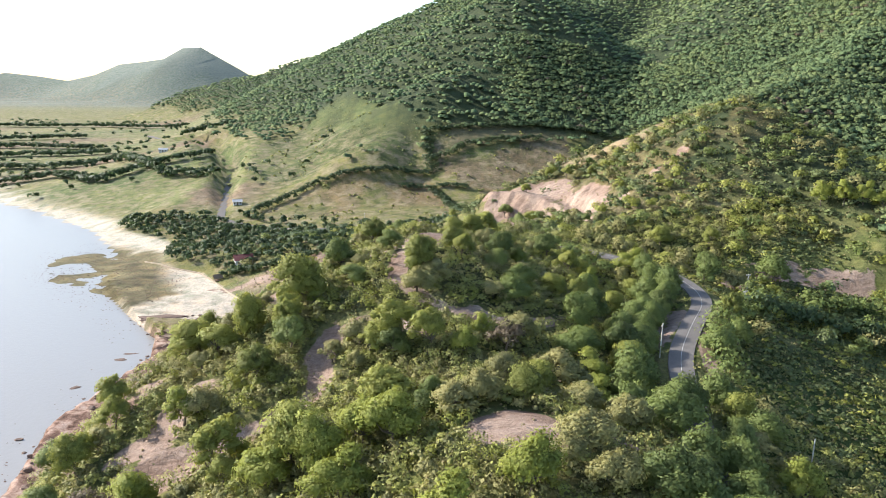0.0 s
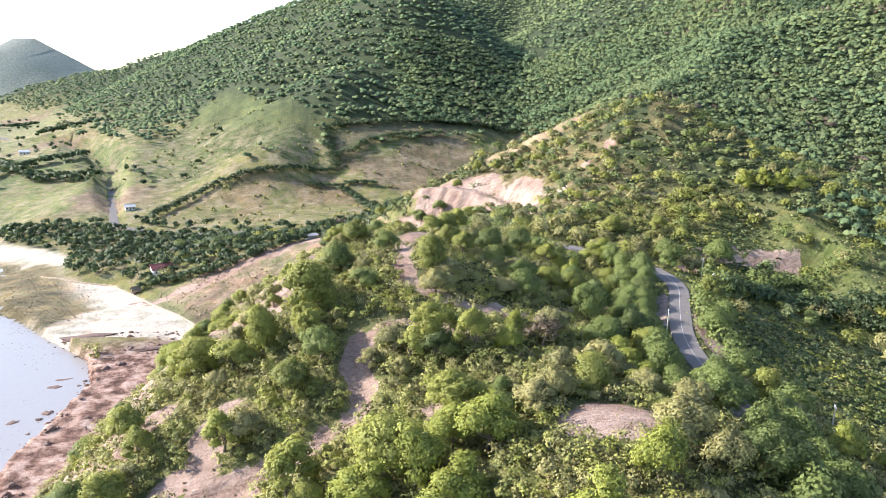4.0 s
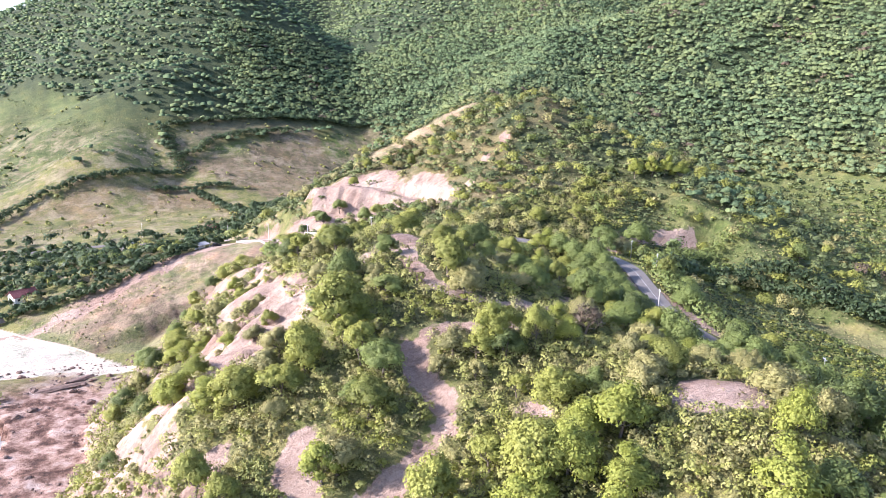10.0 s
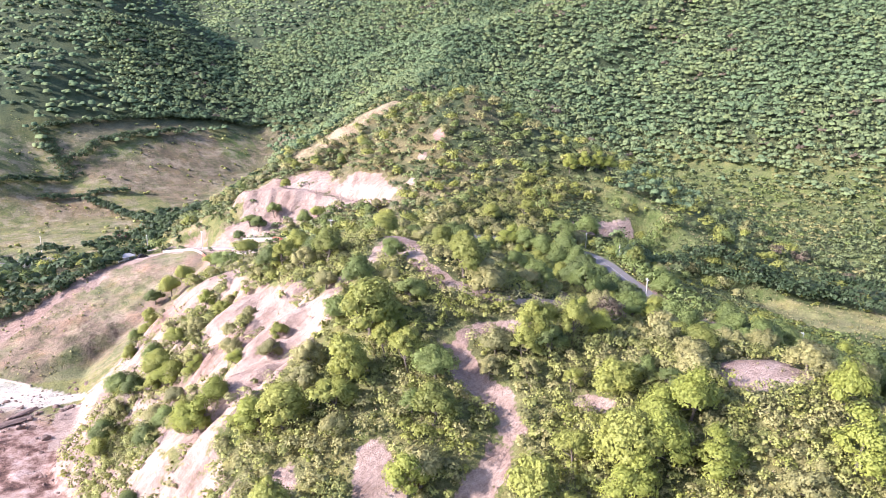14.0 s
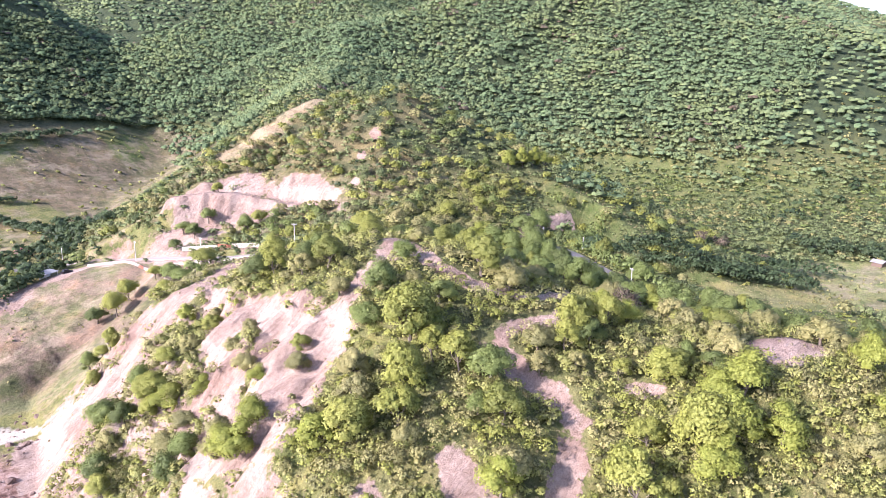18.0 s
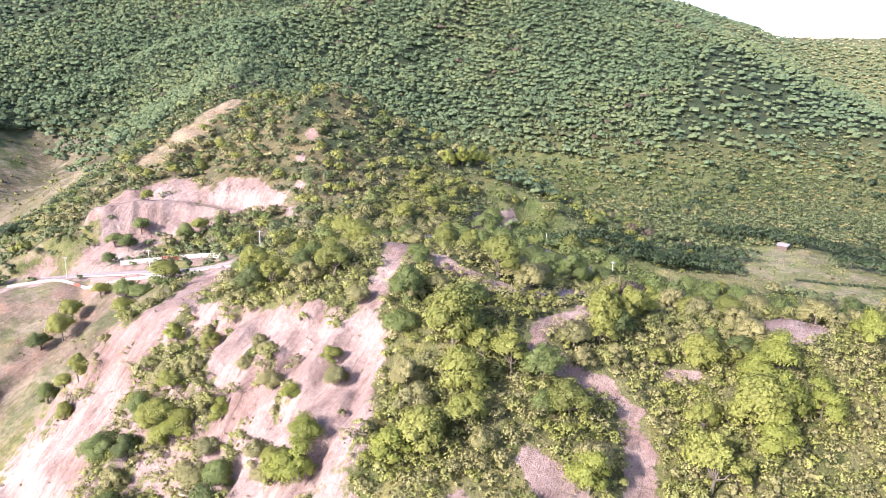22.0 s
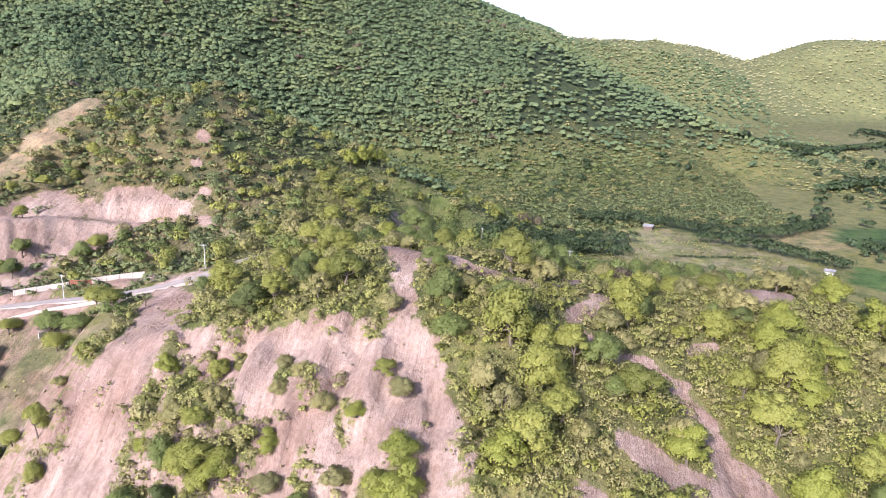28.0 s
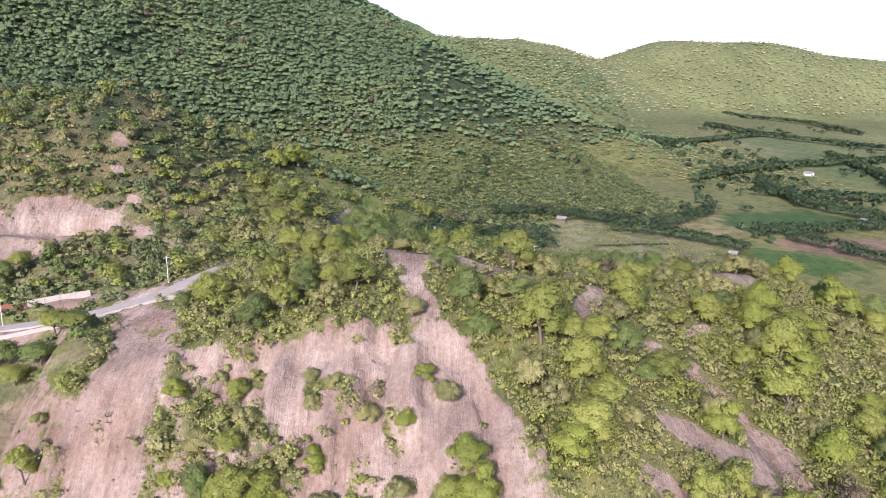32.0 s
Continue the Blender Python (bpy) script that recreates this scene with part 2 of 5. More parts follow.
LEAF_WOODS_MID = leafy("leaf_woods_mid", (0.103, 0.139, 0.066), (0.173, 0.217, 0.094), (0.273, 0.299, 0.131), 0.12, 1.0, 0.15, 0.15)
LEAF_WOODS_LIME = leafy("leaf_woods_lime", (0.108, 0.144, 0.058), (0.174, 0.216, 0.084), (0.250, 0.278, 0.117), 0.12, 1.0, 0.15, 0.15)
# lighter copy of the woods leaves, far mountain's sunlight put into the colour
LEAF_WOODS_SUNLIT = leafy("leaf_woods_sunlit", (0.210, 0.214, 0.101), (0.312, 0.300, 0.144), (0.416, 0.375, 0.196), 0.12, 1.0, 0.15, 0.15)
LEAF_GROVE = leafy("leaf_grove", (0.044, 0.072, 0.033), (0.079, 0.119, 0.048), (0.133, 0.170, 0.068))
LEAF_GRASS = leafy("grass_blades", (0.212, 0.184, 0.085), (0.322, 0.270, 0.134), (0.442, 0.360, 0.208), 0.3)
ROCK = plain("shore_rock", (.165, .112, .088), 0.85, 0.8, 0.45, 0.05)
ROOF_RED = plain("roof_tiles_red_brown", (0.198, 0.073, 0.065), 0.8, 1.2, 0.25, 0.02)
ROOF_PINK = plain("roof_faded_red", (0.361, 0.120, 0.129), 0.7, 1.2, 0.25)
ROOF_GREY = plain("roof_metal_grey", (0.447, 0.447, 0.447), 0.5, 1.0, 0.2)
THATCH = plain("thatch", (0.172, 0.138, 0.103), 0.95, 3.0, 0.4, 0.05)
WALL_WHITE = plain("whitewash", (0.619, 0.602, 0.568), 0.85, 0.9, 0.15)
STONE_WALL = plain("sea_wall_stone", (0.396, 0.318, 0.241), 0.9, 0.8, 0.3, 0.04)
DOOR_WOOD = plain("weathered_wood", (0.146, 0.103, 0.077), 0.85, 2.0, 0.3)
GLASS_DARK = plain("dark_glass", (0.017, 0.019, 0.022), 0.1, 1.0, 0.1)
PAINT_DARK = plain("car_paint_dark", (0.030, 0.022, 0.026), 0.25, 1.0, 0.1)
PAINT_BLUE = plain("car_paint_blue", (0.017, 0.022, 0.052), 0.25, 1.0, 0.1)
RUBBER = plain("rubber", (0.026, 0.026, 0.026), 0.9, 3.0, 0.2)
STEEL = plain("galvanised_steel", (0.430, 0.430, 0.430), 0.45, 2.0, 0.15, 0, 0.7)
POLE_PALE = plain("pale_pole", (0.499, 0.464, 0.413), 0.7, 2.0, 0.15)
GATE_RED = plain("gate_rust_red", (0.292, 0.112, 0.069), 0.7, 1.5, 0.3)
ROOF_DULL = plain("roof_dull_grey", (0.258, 0.249, 0.241), 0.6, 1.0, 0.25)
LEAF_LIGHT = leafy("leaf_light_scrub", (0.219, 0.233, 0.067), (0.335, 0.341, 0.093), (0.470, 0.455, 0.141), 0.3)

# ---- the lie of the land: shore, ridges, benches ----
def lattice_noise(x, y, seed):
    """Smooth value noise, -1 to 1, one cell per unit."""
    xi, yi = np.floor(x).astype(np.int64), np.floor(y).astype(np.int64)
    fx, fy = x - xi, y - yi
    fx, fy = fx * fx * (3 - 2 * fx), fy * fy * (3 - 2 * fy)

    def corner(a, b):
        n = (a * 374761393 + b * 668265263 + seed * 144665) & 0x7FFFFFFF
        n = ((n ^ (n >> 13)) * 1274126177) & 0x7FFFFFFF
        return ((n ^ (n >> 16)) & 0xFFFF) / 32767.5 - 1

    low = corner(xi, yi) * (1 - fx) + corner(xi + 1, yi) * fx
    high = corner(xi, yi + 1) * (1 - fx) + corner(xi + 1, yi + 1) * fx
    return low * (1 - fy) + high * fy


def fbm(x, y, size, seed, octaves=4):
    total, gain = 0.0, 1.0
    for k in range(octaves):
        total = total + gain * lattice_noise(x / size * 2 ** k + 17.3 * k, y / size * 2 ** k - 9.1 * k, seed + k)
        gain *= 0.5
    return total / 1.9


def smax(a, b, k):
    return np.maximum(a, b) + np.maximum(k - np.abs(a - b), 0) ** 2 / (4 * k)


def smin(a, b, k):
    return -smax(-a, -b, k)


def step(a, b, v):
    u = np.clip((v - a) / (b - a), 0, 1)
    return u * u * (3 - 2 * u)


def blob(x, y, cx, cy, rx, ry, turn=0):
    c, s = math.cos(radians(turn)), math.sin(radians(turn))
    u, v = (x - cx) * c + (y - cy) * s, -(x - cx) * s + (y - cy) * c
    return np.sqrt((u / rx) ** 2 + (v / ry) ** 2)


def near_line(x, y, pts):
    """Distance to a polyline, the running value (third number) at the nearest place, and the side (left of the way: +)."""
    best, val, side = np.full(np.shape(x), 1e9), np.zeros(np.shape(x)), np.zeros(np.shape(x))
    for p, q in zip(pts[:-1], pts[1:]):
        dx, dy = q[0] - p[0], q[1] - p[1]
        u = np.clip(((x - p[0]) * dx + (y - p[1]) * dy) / (dx * dx + dy * dy), 0, 1)
        d = np.hypot(x - p[0] - u * dx, y - p[1] - u * dy)
        nearer = d < best
        best = np.where(nearer, d, best)
        if len(p) > 2:
            val = np.where(nearer, p[2] + u * (q[2] - p[2]), val)
        side = np.where(nearer, np.sign(dx * (y - p[1]) - dy * (x - p[0])), side)
    return best, val, side


def ridge(x, y, pts, left, right, round_top=8.0):
    """Height of a ridge whose crest runs through pts and falls off by the two slopes."""
    top = np.full(np.shape(x), -1e3)
    for p, q in zip(pts[:-1], pts[1:]):
        dx, dy = q[0] - p[0], q[1] - p[1]
        u = np.clip(((x - p[0]) * dx + (y - p[1]) * dy) / (dx * dx + dy * dy), 0, 1)
        d = np.hypot(x - p[0] - u * dx, y - p[1] - u * dy)
        turn = np.clip((dx * (y - p[1]) - dy * (x - p[0])) / np.hypot(dx, dy) / 12, -1, 1)
        slope = (left + right) / 2 + (left - right) / 2 * turn
        top = np.maximum(top, p[2] + u * (q[2] - p[2]) - slope * (np.sqrt(d * d + round_top ** 2) - round_top))
    return top


SHORE = [(-60, -900), (-80, -100), (-95, 60), (-104, 150), (-112, 185), (-108, 208), (-104, 237), (-112, 262), (-135, 290), (-165, 330),
         (-190, 400), (-225, 455), (-300, 530), (-400, 600), (-560, 690), (-900, 860), (-1500, 1150), (-2600, 1500), (-5200, 2200)]
CLIFF_FOOT = [(-70, -300), (-84, 60), (-98, 150), (-95, 185), (-85, 210), (-86, 228), (-76, 248), (-68, 270), (-56, 284), (-40, 300), (-30, 330)]
HEADLAND = [(16, 40, 36), (15, 75, 43), (14, 97, 49.5), (4, 122, 46), (2, 150, 52), (-5, 175, 58), (-2, 195, 58.5), (12, 215, 52)]
SADDLE = [(12, 215, 52), (50, 245, 47), (85, 265, 55)]
SPUR_NORTH = [(-5, 195, 58), (-18, 222, 48), (-32, 238, 43), (-45, 252, 33), (-56, 263, 22), (-66, 272, 8)]
SPUR_WEST = [(-5, 176, 58), (-30, 180, 49), (-48, 176, 43), (-66, 166, 36), (-82, 156, 24)]
SPUR_SOUTH = [(6, 118, 46), (-20, 104, 38), (-45, 96, 27), (-70, 92, 12)]
KNOLL_BACK = [(62, 322, 46), (85, 310, 58), (110, 307, 73), (137, 320, 92), (137, 345, 92), (136, 383, 89), (172, 430, 95), (250, 490, 112), (345, 575, 149), (419, 720, 214), (520, 900, 290)]
KNOLL_FRONT = [(133, 314, 95), (125, 281, 68), (124, 250, 57), (112, 230, 48)]
KNOLL_WEST = [(137, 383, 88), (120, 385, 83), (103, 383, 76), (77, 382, 65), (60, 372, 54), (45, 366, 47), (25, 360, 38)]
BEACH_WALL = [(-66, 270), (-79, 290), (-102, 322), (-125, 353), (-155, 366), (-200, 420)]
EAST_MOUNTAIN = [(341, 573, 146), (488, 547, 192), (679, 430, 259), (900, 428, 266), (1143, 305, 233), (1299, 188, 196)]
EAST_SPUR = [(900, 420, 268), (690, 328, 216), (654, 194, 148), (565, 73, 87), (506, -7, 54), (455, -55, 32)]
WEST_MOUNTAIN = [(300, 1500, 315), (180, 1300, 300), (82, 1139, 277), (-30, 1192, 226), (-101, 1265, 202), (-182, 1344, 173), (-283, 1402, 145), (-388, 1448, 123), (-520, 1500, 92)]
WEST_FOOT = [(90, 1140, 268), (93, 883, 225), (69, 745, 134), (2, 684, 115), (-22, 640, 77), (-56, 572, 56)]
WEST_FOOT_MID = [(60, 725, 130), (44, 665, 87), (32, 602, 56), (16, 559, 39)]
WEST_FOOT_EAST = [(120, 880, 190), (111, 765, 132), (98, 691, 100), (85, 632, 67)]
WEST_APRON = [(-90, 1260, 120), (-150, 900, 74), (-176, 745, 54), (-192, 660, 34), (-205, 590, 18)]
KNOLL_SHOULDER = [(85, 372, 66), (66, 356, 58), (50, 360, 54), (34, 360, 46)]
VALLEY_HEAD = [(800, 760, 262), (690, 800, 262), (521, 901, 300), (640, 1300, 388), (560, 1550, 385), (300, 1500, 382)]
FAR_EAST = [(1300, 179, 201), (1316, 23, 193), (1481, -110, 189), (1592, -190, 168), (1549, -359, 210), (1479, -531, 220), (1342, -789, 167), (1300, -1100, 120)]
FAR_PEAK = [(-2600, 2700, 120), (-1900, 3000, 128), (-1510, 3100, 128), (-1350, 3080, 198), (-1160, 3030, 206), (-1055, 3000, 262), (-965, 3000, 196), (-880, 3000, 152), (-800, 3000, 132), (-500, 2700, 160)]
ROAD = [(20, 40, 34.5), (42, 85, 37.5), (50, 122, 39.6), (54, 146, 41), (63, 164, 43), (75, 185, 44.5), (72, 208, 45.5), (52, 232, 46.5), (24, 247, 46),
        (6, 255, 43.8), (-1, 275, 39.5), (1, 300, 35), (4, 335, 28), (0, 362, 23), (-20, 392, 18), (-62, 425, 13), (-115, 440, 9), (-152, 470, 9), (-170, 540, 12), (-195, 640, 20), (-260, 780, 26), (-420, 1000, 26)]
WALL_YARD = [(9, 322, 32.8), (14, 310, 34.6), (20, 294, 37.0), (24, 282, 38.4)]
RED_CUT = [(100, 219, 41), (120, 218, 39), (142, 211, 36)]
CUT_BENCH = [(28, 353, 49), (39, 346, 51), (50, 336, 50), (58, 324, 48), (63, 312, 46), (64, 300, 45)]


def bench(h, x, y, pts, half, cut, fill):
    """Levels the ground along a line: a flat strip, cut into the slope above it and banked up below."""
    d, z, _ = near_line(x, y, pts)
    out = np.maximum(d - half, 0)
    return np.minimum(np.maximum(h, z - fill * out), z + cut * out)


def height(x, y):
    x, y = np.asarray(x, float), np.asarray(y, float)
    shore, _, side = near_line(x, y, SHORE)
    inland = -side * shore
    base = np.where(inland > 0, 0.2 + 2.6 * step(0, 28, inland) + 25 * (1 - np.exp(-np.maximum(inland - 25, 0) / 175)), np.maximum(inland * 0.03, -6))
    base = base + 2 * step(60, 300, inland) * fbm(x, y, 180, 5) + 0.05 * np.clip(x - 220, 0, 160) * step(60, 120, y) + 0.035 * np.maximum(x - 380, 0)
    h = base
    for crest, left, right, top in (
            (WEST_MOUNTAIN, .55, .60, 20), (WEST_FOOT, .68, .62, 15), (WEST_FOOT_EAST, .55, .55, 25), (WEST_FOOT_MID, .5, .5, 25), (WEST_APRON, .2, .25, 30), (EAST_MOUNTAIN, .5, .60, 20), (EAST_SPUR, .5, .5, 20),
            (VALLEY_HEAD, .55, .55, 20), (FAR_EAST, .45, .45, 30), (FAR_PEAK, .55, .55, 14)):
        h = smax(h, ridge(x, y, crest, left, right, top), 12)
    high = step(40, 110, h)
    h = h + high * (6 * fbm(x, y, 150, 11) + 3 * fbm(x, y, 40, 12))
    for crest, left, right, top in ((KNOLL_BACK, .62, .42, 6), (KNOLL_FRONT, .62, .62, 6), (KNOLL_WEST, .62, .62, 5), (KNOLL_SHOULDER, .6, .6, 5)):
        h = smax(h, ridge(x, y, crest, left, right, top), 8)
    for crest, left, right, top in (
            (HEADLAND, .42, .42, 10), (SADDLE, .35, .35, 12), (SPUR_NORTH, .75, .6, 4), (SPUR_WEST, .75, .62, 5), (SPUR_SOUTH, .55, .55, 6)):
        h = smax(h, ridge(x, y, crest, left, right, top), 6)
    h = smax(h, ridge(x, y, ROAD[:9], .38, .36, 6), 4)
    h = smax(h, ridge(x, y, ROAD[8:14], .2, .25, 6), 5)
    foot, _, side = near_line(x, y, CLIFF_FOOT)
    bluff = np.where(side < 0, 2.5 + 1.05 * foot, 2.5 + .05 * foot) + 200 * step(292, 350, y)
    h = smin(h, bluff, 5)
    wall, _, side = near_line(x, y, BEACH_WALL)
    h = smin(h, np.where(side < 0, 2.6 + .34 * wall, 2.6) + 200 * (1 - step(262, 276, y)) + 200 * step(395, 415, y) + 200 * step(20, 60, x), 4)
    gullied = (1 - step(.6, 1.15, blob(x, y, -52, 208, 24, 58, 0))) * step(6, 16, h)
    h = h - gullied * (4.2 * (1 - np.abs(fbm(x * .3, y, 11, 71, 2)) * 2.2) + 1.6 * (1 - np.abs(fbm(x * .4, y, 5, 72, 2)) * 2.2))
    torn = 1 - step(.6, 1.2, blob(x, y, 45, 340, 30, 24, 0))
    h = h + torn * .5 - torn * .9 * (1 - np.abs(fbm(x, y * .4, 7, 73, 3)) * 2.2)
    tilled = (1 - step(.7, 1.1, blob(x, y, -58, 318, 36, 26, 30)))
    h = h + tilled * (1.1 * fbm(x, y, 14, 75) + .5 * np.round(fbm(x, y, 22, 76) * 3))
    h = np.where(inland < 0, np.minimum(h, np.maximum(.05 * inland, -6)), h)
    reef = 1 - step(.6, 1.1, blob(x, y, -178, 358, 76, 38, -48))
    h = np.where(reef > 0, np.maximum(h, -1.0 + reef * (1.0 + .45 * fbm(x, y, 12, 77))), h)
    h = bench(h, x, y, CUT_BENCH, 3.2, 2.6, 1.5)
    h = bench(h, x, y, WALL_YARD, 4.0, 2.0, .7)
    h = bench(h, x, y, RED_CUT, 2.5, 1.5, .3)
    h = bench(h, x, y, ROAD, 4.2, 1.5, .6)
    return h


# ---- builders ----
rng = np.random.default_rng(7)


def mesh_of(name, verts, faces, mats, tone=None, smooth=False):
    """A mesh from numpy arrays: verts (n, 3), faces (m, k)."""
    me = bpy.data.meshes.new(name)
    n, (m, k) = len(verts), faces.shape
    me.vertices.add(n)
    me.vertices.foreach_set("co", np.ascontiguousarray(verts, np.float32).ravel())
    me.loops.add(m * k)
    me.loops.foreach_set("vertex_index", np.ascontiguousarray(faces, np.int32).ravel())
    me.polygons.add(m)
    me.polygons.foreach_set("loop_start", np.arange(0, m * k, k, dtype=np.int32))
    me.polygons.foreach_set("loop_total", np.full(m, k, np.int32))
    me.polygons.foreach_set("use_smooth", np.full(m, smooth))
    if tone is not None:
        me.attributes.new("tone", "FLOAT", "POINT").data.foreach_set("value", np.ascontiguousarray(tone[:, 0], np.float32))
        me.attributes.new("round", "FLOAT_VECTOR", "POINT").data.foreach_set("vector", np.ascontiguousarray(tone[:, 1:], np.float32).ravel())
    me.update(calc_edges=True)
    for mat in mats if isinstance(mats, (list, tuple)) else [mats]:
        me.materials.append(mat)
    return me


def part(name, bm, mat, parent=None, label=""):
    me = bpy.data.meshes.new(name)
    bm.to_mesh(me)
    bm.free()
    me.materials.append(mat)
    ob = new(name, me)
    ob.parent = parent
    return tagged(ob, label)


def unit(v):
    return v / np.maximum(np.linalg.norm(v, axis=1, keepdims=True), 1e-6)


def sprays(centres, outward, size, tone, corners=3, whole=None):
    """Leaf sprays: one small face each, turned roughly outward; the tone array also holds the way the crown swells there."""
    n = len(centres)
    nrm = unit(outward + rng.normal(0, 0.45, (n, 3)) + np.array([0, 0, 0.30]))
    u = unit(np.cross(nrm, rng.normal(0, 1, (n, 3))))
    v = np.cross(nrm, u)
    s = (size * rng.uniform(0.6, 1.35, n))[:, None]
    if corners == 3:
        a = [centres + s * (u * 0.95), centres + s * (-u * 0.6 + v * 0.8), centres + s * (-u * 0.6 - v * 0.75)]
    else:
        a = [centres + s * (u * 0.9), centres + s * (v * 0.62 + nrm * 0.18), centres - s * (u * 0.85 - nrm * 0.1), centres - s * (v * 0.6)]
    verts = np.stack(a, 1).reshape(-1, 3)
    faces = np.arange(n * corners).reshape(n, corners)
    swell = unit(outward if whole is None else outward * .55 + whole * .6) + rng.normal(0, .12, (n, 3))
    return verts, faces, np.repeat(np.concatenate([tone[:, None], unit(swell)], 1), corners, 0)


def crowns(places, radius, tall, lobes, per_lobe, size, corners=3, lift=0.55, loose=(0.55, 1.2)):
    """Many crowns at once: places (n, 3) on the ground, each crown a heap of lobes covered by sprays."""
    n = len(places)
    tone = rng.random(n)
    d = unit(rng.normal(0, 1, (n * lobes, 3)))
    d[:, 2] = np.abs(d[:, 2]) * 0.9 - 0.25
    rr = np.repeat(radius, lobes)[:, None]
    hh = np.repeat(tall, lobes)[:, None]
    centre = np.repeat(places, lobes, 0) + np.concatenate([d[:, :2] * rr * 0.62, (lift + d[:, 2:3] * 0.36) * hh], 1)
    lobe_r = rr[:, 0] * rng.uniform(0.34, 0.66, n * lobes)
    e = unit(rng.normal(0, 1, (n * lobes * per_lobe, 3)))
    e[:, 2] = np.where(e[:, 2] < -0.35, -e[:, 2], e[:, 2])
    flat = np.repeat(np.minimum(hh[:, 0] / rr[:, 0] * 0.55, 1.0), per_lobe)
    p = np.repeat(centre, per_lobe, 0) + e * np.repeat(lobe_r, per_lobe)[:, None] * np.stack([np.ones(len(e)), np.ones(len(e)), flat], 1) * rng.uniform(*loose, (len(e), 1))
    keep = p[:, 2] > np.repeat(places[:, 2], lobes * per_lobe) - 0.4
    ss = np.repeat(size if np.ndim(size) else np.full(n, size), lobes * per_lobe)
    tt = np.repeat(tone, lobes * per_lobe)
    heart = np.repeat(places + np.stack([0 * tall, 0 * tall, tall * .25], 1), lobes * per_lobe, 0)
    return sprays(p[keep], e[keep], ss[keep], tt[keep], corners, unit(p - heart)[keep])


def domes(places, radius, tall, lobes, lift=0.5):
    """Leafy masses seen from far off: each crown a few uneven closed lobes, with no single leaves."""
    n = len(places)
    tone = np.repeat(rng.random(n), lobes)
    d = unit(rng.normal(0, 1, (n * lobes, 3)))
    rr, hh = np.repeat(radius, lobes)[:, None], np.repeat(tall, lobes)[:, None]
    centre = np.repeat(places, lobes, 0) + np.concatenate([d[:, :2] * rr * .60, (lift + np.abs(d[:, 2:3]) * .26 - .05) * hh], 1)
    a = np.arange(6) * math.pi / 3
    shape = np.concatenate([[(0, 0, 1)], np.stack([np.cos(a) * .82, np.sin(a) * .82, a * 0 + .56], 1), np.stack([np.cos(a + .5), np.sin(a + .5), a * 0 - .42], 1)])
    ray = unit(shape[None] + rng.normal(0, .10, (n * lobes, 13, 3)))
    size = (rr[:, 0] * rng.uniform(.62, .92, n * lobes))[:, None] * rng.uniform(.80, 1.18, (n * lobes, 13))
    squash = np.concatenate([np.ones_like(rr), np.ones_like(rr), np.minimum(hh / rr * .6, 1.0)], 1)
    verts = centre[:, None] + ray * size[:, :, None] * squash[:, None]
    k = np.arange(6)
    tri = np.concatenate([np.stack([k * 0, 1 + k, 1 + (k + 1) % 6], 1), np.stack([1 + k, 7 + k, 1 + (k + 1) % 6], 1), np.stack([1 + (k + 1) % 6, 7 + k, 7 + (k + 1) % 6], 1)])
    faces = (np.arange(n * lobes)[:, None, None] * 13 + tri[None]).reshape(-1, 3)
    swell = unit(ray.reshape(-1, 3) * .48 + np.array([0, 0, .40]) + .2 * np.repeat(unit(centre - np.repeat(places, lobes, 0)), 13, 0))
    return verts.reshape(-1, 3), faces, np.concatenate([np.repeat(tone, 13)[:, None], swell], 1)


def scatter(x0, x1, y0, y1, gap, density, seed, jitter=0.48):
    """Jittered places on the ground, thinned by density(x, y)."""
    r = np.random.default_rng(seed)
    gx, gy = np.meshgrid(np.arange(x0, x1, gap), np.arange(y0, y1, gap))
    gx = (gx + r.uniform(-jitter, jitter, gx.shape) * gap).ravel()
    gy = (gy + r.uniform(-jitter, jitter, gy.shape) * gap).ravel()
    keep = r.random(len(gx)) < density(gx, gy)
    gx, gy = gx[keep], gy[keep]
    return np.stack([gx, gy, height(gx, gy)], 1)


# ---- what covers the ground ----
def inside(x, y, poly):
    hit = np.zeros(np.shape(x), bool)
    for (ax, ay), (bx, by) in zip(poly, poly[1:] + poly[:1]):
        if ay != by:
            hit ^= ((ay > y) != (by > y)) & (x < (bx - ax) * (y - ay) / (by - ay) + ax)
    return hit


def off_paths(x, y):
    """Metres to the edge of the nearest bare path."""
    return np.min([near_line(x, y, path)[0] - half for path, half in BARE_PATHS], axis=0)


def bareness(x, y):
    """0 covered to 1 bare earth."""
    b = np.zeros(np.shape(x))
    ragged = fbm(x, y, 7, 39, 3)
    for path, half in BARE_PATHS:
        d = near_line(x, y, path)[0]
        b = np.maximum(b, 1 - step(half * 0.3, half * 1.8, d + half * 1.1 * ragged))
    for cx, cy, rx, ry, turn in BARE_SPOTS:
        b = np.maximum(b, 1 - step(0.5, 1.4, blob(x, y, cx, cy, rx, ry, turn) + .6 * ragged))
    b = np.clip(b * (1.0 + .9 * fbm(x, y, 8, 36, 3)), 0, 1)
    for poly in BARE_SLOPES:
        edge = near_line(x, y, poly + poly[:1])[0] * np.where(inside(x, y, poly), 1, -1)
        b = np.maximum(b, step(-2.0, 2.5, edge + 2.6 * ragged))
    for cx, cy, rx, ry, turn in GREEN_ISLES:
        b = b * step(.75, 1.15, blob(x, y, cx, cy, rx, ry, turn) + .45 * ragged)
    return b


